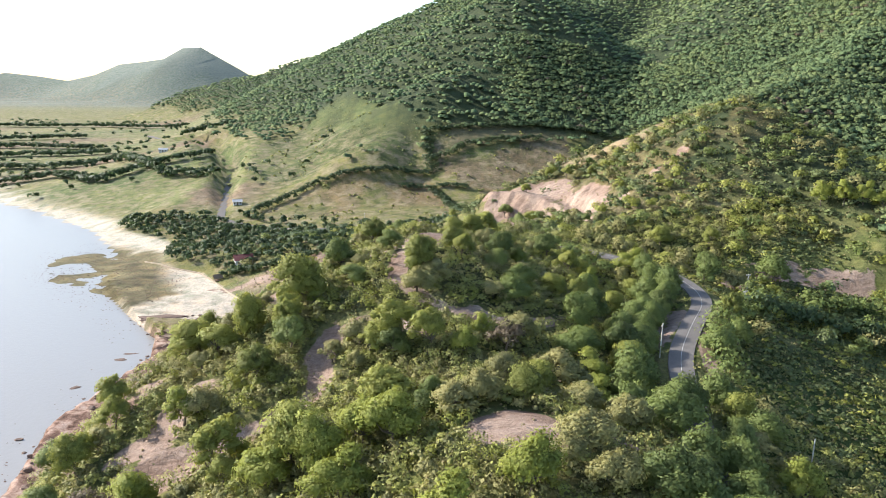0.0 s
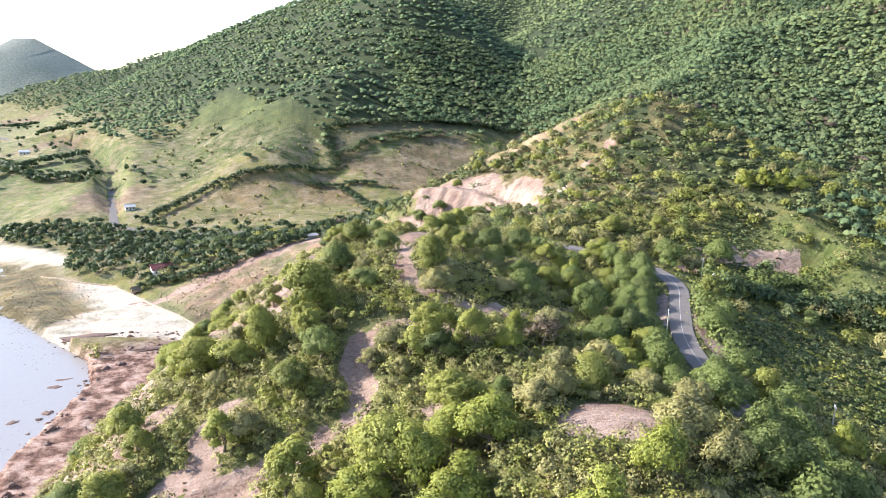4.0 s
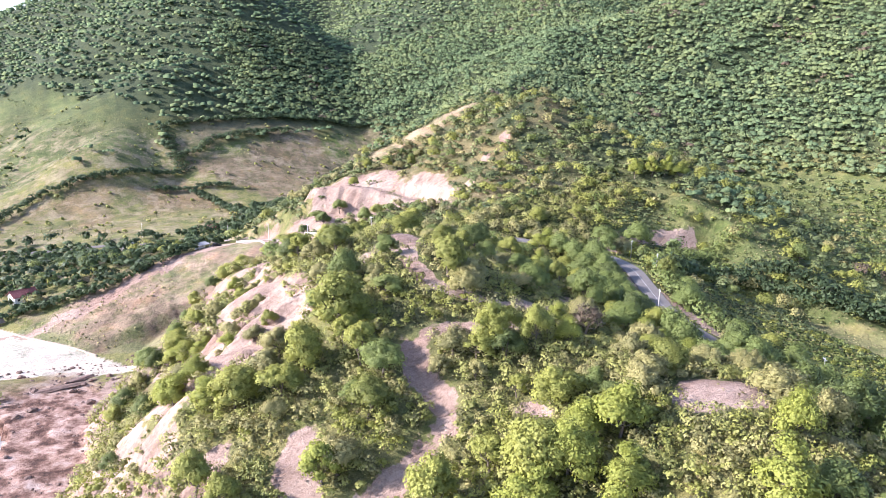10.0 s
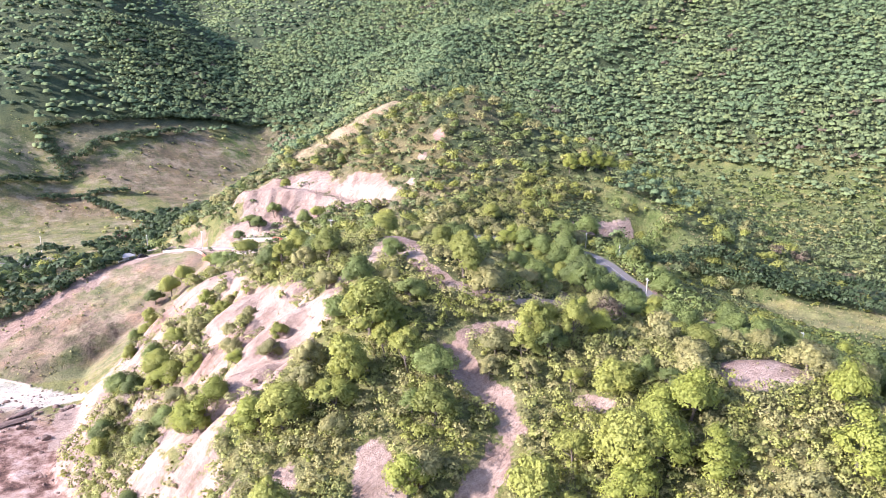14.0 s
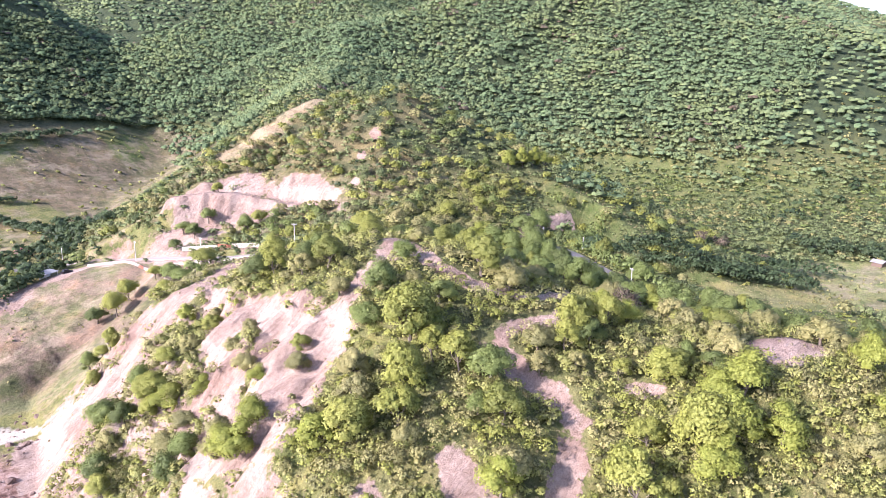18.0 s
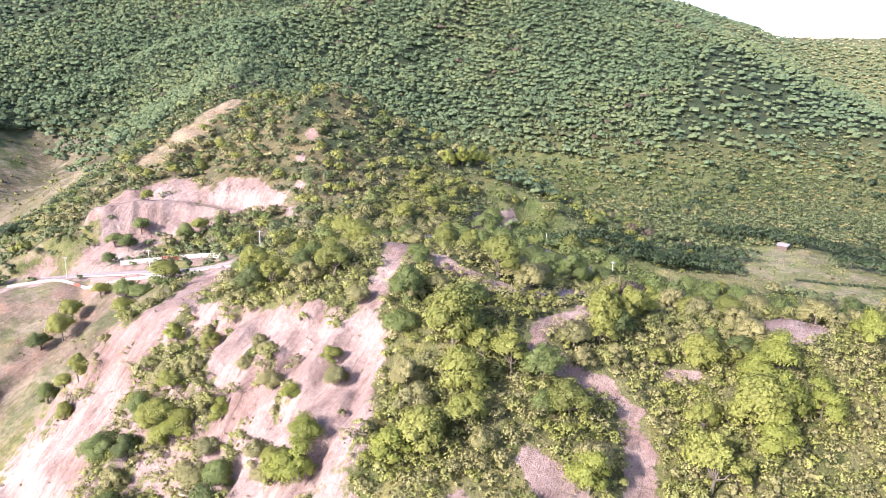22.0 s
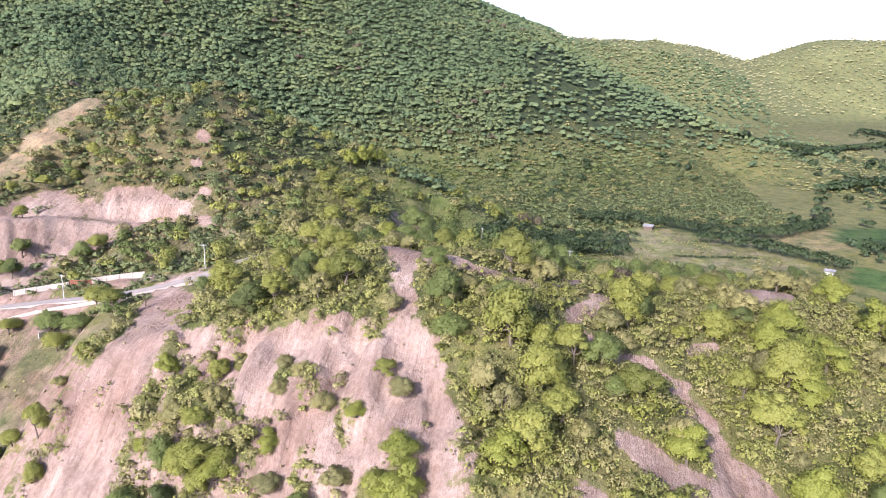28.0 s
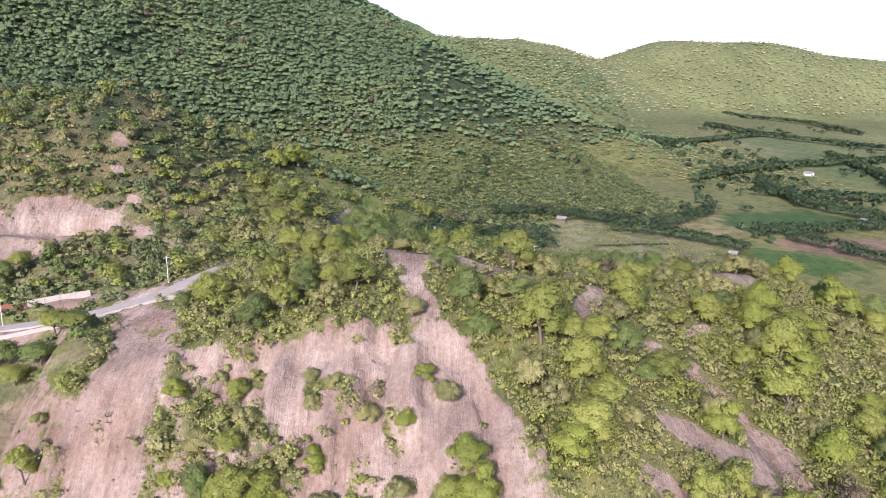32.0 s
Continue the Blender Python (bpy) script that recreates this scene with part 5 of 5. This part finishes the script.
for line in ([(84, 176), (100, 185), (118, 192), (136, 187)], [(136, 187), (144, 173), (149, 157), (163, 140), (168, 121)], [(141, 190), (149, 176), (154, 160), (167, 144), (173, 126)], [(238, 146), (237, 118), (230, 92), (213, 66)], [(217, 62), (219, 40), (240, 20), (254, 5)], [(204, 83), (192, 58), (175, 38), (159, 24)],
             [(400, -95), (377, -80), (325, -76), (281, -68), (250, -84), (226, -92)], [(195, 4), (205, -35), (216, -76), (224, -100)], [(180, 150), (190, 136), (191, 117)], [(186, -11), (166, -22), (146, -36), (130, -50)]):
    hedge(line, 3.9, 6.2, LEAF_GROVE, "dense dark green hedge of round trees on the plain", .75, 1.3)
for line in ([(-600, 945), (-500, 980)], [(-460, 720), (-370, 706), (-326, 712)], [(-326, 712), (-240, 600), (-190, 585)], [(-640, 850), (-520, 870), (-420, 850)], [(-332, 908), (-300, 890), (-269, 896)], [(-730, 1157), (-560, 1180), (-420, 1150)], [(-560, 790), (-470, 800), (-380, 790)],
             [(-300, 600), (-260, 640), (-215, 650)], [(-420, 640), (-360, 650), (-300, 600)],
             [(330, -60), (300, -160), (280, -280)], [(400, -40), (480, -160), (520, -300)], [(520, 0), (640, -110), (760, -260)], [(300, -160), (420, -210), (560, -240)], [(640, -110), (700, -60), (800, -40)], [(600, -350), (760, -260), (900, -240)], [(800, -420), (960, -430), (1120, -360)], [(470, -420), (640, -500), (840, -560)]):
    hedge(line, 5.0, 6.0, LEAF_GROVE, "long dark hedgerow between distant fields", 1.9, 3.4)


# ---- small solid builders ----
def block(bm, x0, x1, y0, y1, z0, z1, bevel=0.0):
    got = bmesh.ops.create_cube(bm, size=1)["verts"]
    bmesh.ops.transform(bm, matrix=Matrix.LocRotScale(((x0 + x1) / 2, (y0 + y1) / 2, (z0 + z1) / 2), None, (x1 - x0, y1 - y0, z1 - z0)), verts=got)
    if bevel:
        edges = list({e for v in got for e in v.link_edges})
        bmesh.ops.bevel(bm, geom=edges, offset=bevel, segments=2, affect="EDGES")
    return bm


def box(name, dims, mat, parent, label="", bevel=.02):
    return part(name, block(bmesh.new(), *dims, bevel), mat, parent, label)


def rod(bm, a, b, r0, r1, sides=8):
    a, b = Vector(a), Vector(b)
    got = bmesh.ops.create_cone(bm, cap_ends=True, segments=sides, radius1=r0, radius2=r1, depth=(b - a).length)["verts"]
    bmesh.ops.transform(bm, matrix=Matrix.Translation((a + b) / 2) @ (b - a).to_track_quat("Z", "Y").to_matrix().to_4x4(), verts=got)
    return bm


def slab(corners, thick):
    """A plate through four corners, thickened downward."""
    bm = bmesh.new()
    top = [bm.verts.new(c) for c in corners]
    low = [bm.verts.new((c[0], c[1], c[2] - thick)) for c in corners]
    bm.faces.new(top)
    bm.faces.new(low[::-1])
    for i in range(4):
        bm.faces.new((top[i], low[i], low[(i + 1) % 4], top[(i + 1) % 4]))
    bmesh.ops.recalc_face_normals(bm, faces=bm.faces[:])
    return bm


def stand(name, x, y, turn=0, sink=.15):
    root = new(name)
    root.matrix_world = pose(x, y, float(height(x, y)) - sink, 0, 0, turn)
    return root


# ---- buildings ----
def cottage(x, y, turn, w, d, eave, ridge_h, roof_mat, wall_mat, label, over=.6):
    c = stand("house", x, y, turn)
    bm = block(bmesh.new(), -w / 2, w / 2, -d / 2, d / 2, -.8, eave)
    for sx in (-1, 1):
        a, b, t = bm.verts.new((sx * w / 2, -d / 2, eave)), bm.verts.new((sx * w / 2, d / 2, eave)), bm.verts.new((sx * w / 2 * .98, 0, ridge_h - .12))
        bm.faces.new((a, b, t))
    part("wall", bm, wall_mat, c)
    for s in (-1, 1):
        roof = part("roof", slab([(-w / 2 - over, s * (d / 2 + over), eave - .15), (w / 2 + over, s * (d / 2 + over), eave - .15), (w / 2 + over, 0, ridge_h), (-w / 2 - over, 0, ridge_h)], .12), roof_mat, c)
        for k in range(int(w / 1.1) + 1):
            u = -w / 2 - over + .4 + k * 1.1
            part("batten", rod(bmesh.new(), (u, s * (d / 2 + over), eave - .12), (u, 0, ridge_h + .03), .05, .05, 5), roof_mat, roof)
    part("ridge_cap", rod(bmesh.new(), (-w / 2 - over, 0, ridge_h), (w / 2 + over, 0, ridge_h), .14, .14), roof_mat, c)
    box("door", (-.5, .5, -d / 2 - .06, -d / 2 + .04, -.1, 2.0), DOOR_WOOD, c)
    for u in (-w / 4 - .6, w / 4 + .6):
        win = box("window", (u - .5, u + .5, -d / 2 - .05, -d / 2 + .04, .9, 1.9), DOOR_WOOD, c)
        box("pane", (u - .4, u + .4, -d / 2 - .07, -d / 2 - .04, 1.0, 1.8), GLASS_DARK, win, bevel=0)
    return tagged(c, label, "house")


cottage(-103, 353, 25, 9, 6.5, 2.8, 4.9, ROOF_RED, WALL_WHITE, "white house with a red-brown tiled roof among trees")
cottage(-58, 408, 30, 7, 5, 2.4, 3.6, ROOF_GREY, WALL_WHITE, "small shed with a pale grey metal roof")
cottage(-11, 428, 20, 5, 4, 2.2, 3.2, ROOF_PINK, DOOR_WOOD, "small hut with a faded red roof by the pasture")
cottage(156, 34, 60, 3.4, 2.8, 1.8, 2.5, ROOF_DULL, WALL_WHITE, "small white field hut beside a hedge")
cottage(227, 106, 70, 4.6, 3.6, 2.1, 3.0, ROOF_DULL, DOOR_WOOD, "grey roofed field hut under a hedge")
cottage(236, -80, 40, 3.6, 3, 2.0, 2.8, ROOF_DULL, WALL_WHITE, "white farm hut beside a green crop field")
cottage(430, -150, 30, 7, 5, 2.6, 4.0, ROOF_DULL, WALL_WHITE, "distant white farm house on the plain")
cottage(-150, 505, 20, 6, 4.5, 2.6, 3.8, ROOF_GREY, WALL_WHITE, "small pale building beside the coastal road")
cottage(-282, 705, 10, 8, 5, 2.6, 4.0, ROOF_GREY, WALL_WHITE, "small white building beside a ploughed field")


def open_hut(x, y, turn, w, d, tall, roof_mat, label, cover="roof"):
    h = stand("shelter", x, y, turn)
    for sx in (-1, 1):
        for sy in (-1, 1):
            part("post", rod(bmesh.new(), (sx * w / 2, sy * d / 2, -.4), (sx * w / 2, sy * d / 2, tall), .09, .07, 7), DOOR_WOOD if cover == "thatch" else WALL_WHITE, h)
    if cover == "thatch":
        for s in (-1, 1):
            part("thatch", slab([(-w / 2 - .5, s * (d / 2 + .6), tall - .2), (w / 2 + .5, s * (d / 2 + .6), tall - .2), (w / 2 + .3, 0, tall + 1.5), (-w / 2 - .3, 0, tall + 1.5)], .22), roof_mat, h)
        box("floor_platform", (-w / 2, w / 2, -d / 2, d / 2, .35, .5), DOOR_WOOD, h)
    else:
        part("roof", slab([(-w / 2 - .4, -d / 2 - .4, tall), (w / 2 + .4, -d / 2 - .4, tall), (w / 2 + .4, d / 2 + .4, tall + .5), (-w / 2 - .4, d / 2 + .4, tall + .5)], .12), roof_mat, h)
        box("back_wall", (-w / 2, w / 2, d / 2 - .1, d / 2, -.2, 1.1), WALL_WHITE, h)
    return tagged(h, label, "shelter")


open_hut(-30, 350, 25, 5.5, 3.6, 2.4, ROOF_DULL, "open roadside shelter with a flat pale roof")
open_hut(-112, 338, 30, 3.6, 3.0, 2.0, THATCH, "small thatched beach hut behind the sea wall", "thatch")
open_hut(-14, 289, 10, 3.2, 2.4, 2.0, THATCH, "pale shed half hidden under flat-topped trees")


def car(x, y, turn, paint, label):
    c = stand("car", x, y, turn, 0)
    bm = block(bmesh.new(), -2.1, 2.1, -.85, .85, .35, .95, .12)
    part("body", bm, paint, c)
    bm = bmesh.new()
    lo, hi = [(-1.7, -.8, .95), (1.0, -.8, .95), (1.0, .8, .95), (-1.7, .8, .95)], [(-1.4, -.65, 1.6), (.4, -.65, 1.6), (.4, .65, 1.6), (-1.4, .65, 1.6)]
    a, b = [bm.verts.new(p) for p in lo], [bm.verts.new(p) for p in hi]
    bm.faces.new(b)
    for i in range(4):
        bm.faces.new((a[i], a[(i + 1) % 4], b[(i + 1) % 4], b[i]))
    part("cabin", bm, GLASS_DARK, c)
    box("roof", (-1.42, .42, -.66, .66, 1.58, 1.66), paint, c)
    for sx in (-1.3, 1.3):
        for sy in (-.82, .82):
            wheel = part("wheel", rod(bmesh.new(), (sx, sy - .1, .34), (sx, sy + .1, .34), .34, .34, 14), RUBBER, c)
            part("rim", rod(bmesh.new(), (sx, sy - .12, .34), (sx, sy + .12, .34), .19, .19, 10), STEEL, wheel)
    for sy in (-.6, .6):
        box("headlight", (2.06, 2.14, sy - .18, sy + .18, .6, .8), STEEL, c)
    return tagged(c, label, "car")


car(-24, 348, 10, PAINT_DARK, "dark car parked beside the roadside shelter")
car(-31, 354, 100, PAINT_BLUE, "dark blue car parked under the roadside shelter")

# ---- walls, gates and posts along the road ----
def masonry(line, tall, thick, label, panel=3.6, mat=None):
    """A low wall built in panels, stepping with the ground."""
    root = stand("garden_wall", *line[0][:2])
    back = root.matrix_world.inverted()
    pts = np.array([p[:2] for p in line], float)
    run = np.concatenate([[0], np.cumsum(np.hypot(*np.diff(pts, axis=0).T))])
    stops = np.linspace(0, run[-1], max(2, round(run[-1] / panel) + 1))
    xs, ys = (np.interp(stops, run, pts[:, i]) for i in (0, 1))
    for i in range(len(stops) - 1):
        a, b = Vector((xs[i], ys[i], 0)), Vector((xs[i + 1], ys[i + 1], 0))
        za, zb = float(height(a.x, a.y)), float(height(b.x, b.y))
        side = (b - a).normalized().cross(Vector((0, 0, 1))) * thick / 2
        bm = bmesh.new()
        vs = [bm.verts.new(p) for p in (a - side + Vector((0, 0, za - .6)), a + side + Vector((0, 0, za - .6)), b + side + Vector((0, 0, zb - .6)), b - side + Vector((0, 0, zb - .6)),
                                        a - side + Vector((0, 0, za + tall)), a + side + Vector((0, 0, za + tall)), b + side + Vector((0, 0, zb + tall)), b - side + Vector((0, 0, zb + tall)))]
        for q in ((0, 1, 2, 3), (4, 5, 6, 7), (0, 1, 5, 4), (1, 2, 6, 5), (2, 3, 7, 6), (3, 0, 4, 7)):
            bm.faces.new([vs[k] for k in q])
        bmesh.ops.recalc_face_normals(bm, faces=bm.faces[:])
        bmesh.ops.transform(bm, matrix=back, verts=bm.verts[:])
        panel_ob = part("panel", bm, mat or CONCRETE, root)
        post = block(bmesh.new(), -.2, .2, -.2, .2, -.6, tall + .12, .03)
        bmesh.ops.transform(post, matrix=back @ Matrix.Translation((a.x, a.y, za)), verts=post.verts[:])
        part("pillar", post, mat or CONCRETE, root)
    return tagged(root, label, "wall")


masonry([(-14, 352), (-7, 335), (-7, 316), (-5.5, 297), (-5.5, 277), (-1, 262), (4, 250)], .95, .25, "low whitewashed wall along the lower side of the road")
masonry([(9.5, 320), (13, 312), (15.4, 304.9)], 1.7, .25, "whitewashed boundary wall beside the red gate")
masonry([(18.0, 298.3), (21, 290), (23, 283)], 1.8, .25, "tall whitewashed boundary wall beside the red gate")
masonry([(-79, 290), (-87, 301), (-102, 320), (-114, 337), (-126, 352), (-146, 362), (-165, 376)], .7, .5, "low stone sea wall between beach and field", 5.0, STONE_WALL)
gate = stand("gate", 16.7, 301.6, 111.5, 0)
for k in range(12):
    box("slat", (-3.2 + k * .54, -2.72 + k * .54, -.04, .04, .15, 1.75), GATE_RED, gate, bevel=.01)
for z in (.3, 1.55):
    box("rail", (-3.3, 3.3, .05, .11, z, z + .12), GATE_RED, gate, bevel=.01)
tagged(gate, "closed rust-red metal gate in a white wall", "gate")
hatch = stand("gate", -7.4, 322, 90, 0)
for k in range(6):
    box("slat", (-1.8 + k * .6, -1.24 + k * .6, -.04, .04, .1, 1.3), GATE_RED, hatch, bevel=.01)
tagged(hatch, "small brown gate in the low roadside wall", "gate")


def utility_pole(x, y, turn, tall, label, mat):
    p = stand("utility_pole", x, y, turn, .4)
    part("shaft", rod(bmesh.new(), (0, 0, 0), (0, 0, tall), .17, .10, 10), mat, p)
    arm = box("crossarm", (-.95, .95, -.07, .07, tall - .55, tall - .4), STEEL, p)
    for u in (-.85, -.3, .3, .85):
        part("insulator", rod(bmesh.new(), (u, 0, tall - .4), (u, 0, tall - .15), .06, .04, 7), WALL_WHITE, arm)
    part("brace", rod(bmesh.new(), (.6, .05, tall - .5), (0, .05, tall - 1.2), .03, .03, 5), STEEL, p)
    return tagged(p, label, "utility pole", "poles along the road")


for x, y, a, t in ((95, 205, 20, 8.2), (51, 149, 60, 8.6), (-11.8, 381, 80, 8.6), (-3.5, 333, 95, 8.6), (3.4, 297, 95, 8.2), (15, 257, 120, 8.0), (68, 113, 60, 6.5), (-48, 430, 110, 8.5), (84, 182, 30, 6.0)):
    utility_pole(x, y, a, t, "slender pale utility pole with crossarm beside the road", POLE_PALE)

# fence posts behind the sea wall and stakes on the east pasture
for i in range(15):
    u = i / 14
    x, y = -81 + u * -42 + 3.5, 297 + u * 58
    post = tagged(new("fence_post", bpy.data.meshes.new("fence_post")), "weathered wooden fence post behind the sea wall", "fence post", "posts behind the sea wall")
    bm = rod(bmesh.new(), (0, 0, -.4), (.05 * (i % 3 - 1), .03, 1.9), .08, .06, 7)
    bm.to_mesh(post.data)
    bm.free()
    post.data.materials.append(BARK)
    post.matrix_world = pose(x, y, float(height(x, y)), 0, 0, i * 40)
for i in range(26):
    x, y = 171 + .18 * i + rng.normal(0, .4), 98 - 1.5 * i
    v, f, tone = crowns(np.array([(0., 0., 0.)]), np.array([rng.uniform(.6, 1.0)]), np.array([1.4]), 3, 22, .34)
    b = tagged(new("shrub", mesh_of("shrub", v, f, LEAF_GROVE, tone)), "small round shrub in a row on the pasture", "shrub", "row of shrubs on the pasture")
    b.location = (x, y, float(height(x, y)) - .1)

# ---- rocks of the shore ----
def boulder_mesh(seed):
    r = np.random.default_rng(seed)
    bm = bmesh.new()
    bmesh.ops.create_icosphere(bm, subdivisions=2, radius=1)
    for v in bm.verts:
        d = v.co.normalized()
        v.co = d * (1 + .45 * noise.noise(d * 1.6 + Vector((seed * 3.1, 0, 0))) + .12 * noise.noise(d * 5 + Vector((0, seed, 0))))
        v.co.z *= .62
    for f in bm.faces:
        f.smooth = False
    me = bpy.data.meshes.new("boulder")
    bm.to_mesh(me)
    bm.free()
    me.materials.append(ROCK)
    return me


ROCKS = [boulder_mesh(k) for k in range(7)]
rock_seed = random.Random(11)
beach = scatter(-118, -60, 150, 285, 2.0, lambda x, y: .6 * (height(x, y) < 4.2) * (height(x, y) > -.4) * step(-.3, .3, fbm(x, y, 12, 93)), 94)
rock_seed.shuffle(order := list(range(len(beach))))
for i in order[:290]:
    x, y, z = beach[i]
    s = rock_seed.uniform(.22, .5) if rock_seed.random() < .85 else rock_seed.uniform(.6, 1.2)
    b = tagged(new("boulder", rock_seed.choice(ROCKS)), "dark reddish brown boulder on the rocky shore", "boulder", "boulders on the shore")
    b.matrix_world = pose(float(x), float(y), float(z) + .1 * s, rock_seed.uniform(-15, 15), rock_seed.uniform(-15, 15), rock_seed.uniform(0, 360)) @ Matrix.Diagonal((s * rock_seed.uniform(.8, 1.5), s, s, 1))
for x, y, sx, sy, sz, a, label in ((-118, 281, 11, 2.6, 1.5, 12, "long dark rock ledge at the edge of the beach"), (-92, 262, 9, 1.6, 1.0, 8, "reddish rock ledge across the shore"), (-84, 268, 5, 1.2, .9, 20, "low rock ledge below the beach"), (-117, 240, 3.0, 1.4, .8, 0, "dark rock standing in the shallow water"), (-121, 215, 2, 1.3, .9, 40, "dark rock standing in the shallow water"), (-116, 246, 4, 1.0, .6, 10, "dark rock standing in the shallow water")):
    b = tagged(new("rock_ledge", ROCKS[int(x) % 7]), label, "rock", "rocks on the shore")
    b.matrix_world = pose(x, y, max(float(height(x, y)), -.2), 0, 0, a) @ Matrix.Diagonal((sx, sy, sz, 1))
gravel = scatter(-260, -85, 150, 440, 1.7, lambda x, y: .4 * (height(x, y) < 3.0) * (height(x, y) > -.9) * np.maximum(blob(x, y, -180, 356, 76, 32, -48) < 1 + .4 * fbm(x, y, 9, 96), (y < 285) * step(-.2, .4, fbm(x, y, 8, 95)) * (near_line(x, y, SHORE)[0] < 18)), 97)
tet = np.array([(1, 0, -.3), (-.5, .87, -.3), (-.5, -.87, -.3), (0, 0, .7)])
q = gravel[:, None] + tet[None] * rng.uniform(.15, .5, (len(gravel), 1, 1)) * rng.uniform(.7, 1.3, (len(gravel), 4, 1))
q[:, :, 2] = np.maximum(q[:, :, 2], q[:, :, 2] * 0 - .05) + .12
tri = (np.arange(len(gravel))[:, None, None] * 4 + np.array([(0, 1, 3), (1, 2, 3), (2, 0, 3)])[None]).reshape(-1, 3)
tagged(new("stones", mesh_of("stones", q.reshape(-1, 3), tri, ROCK)), "dark brown stones scattered over reef and shore", "stones", kind="stuff")
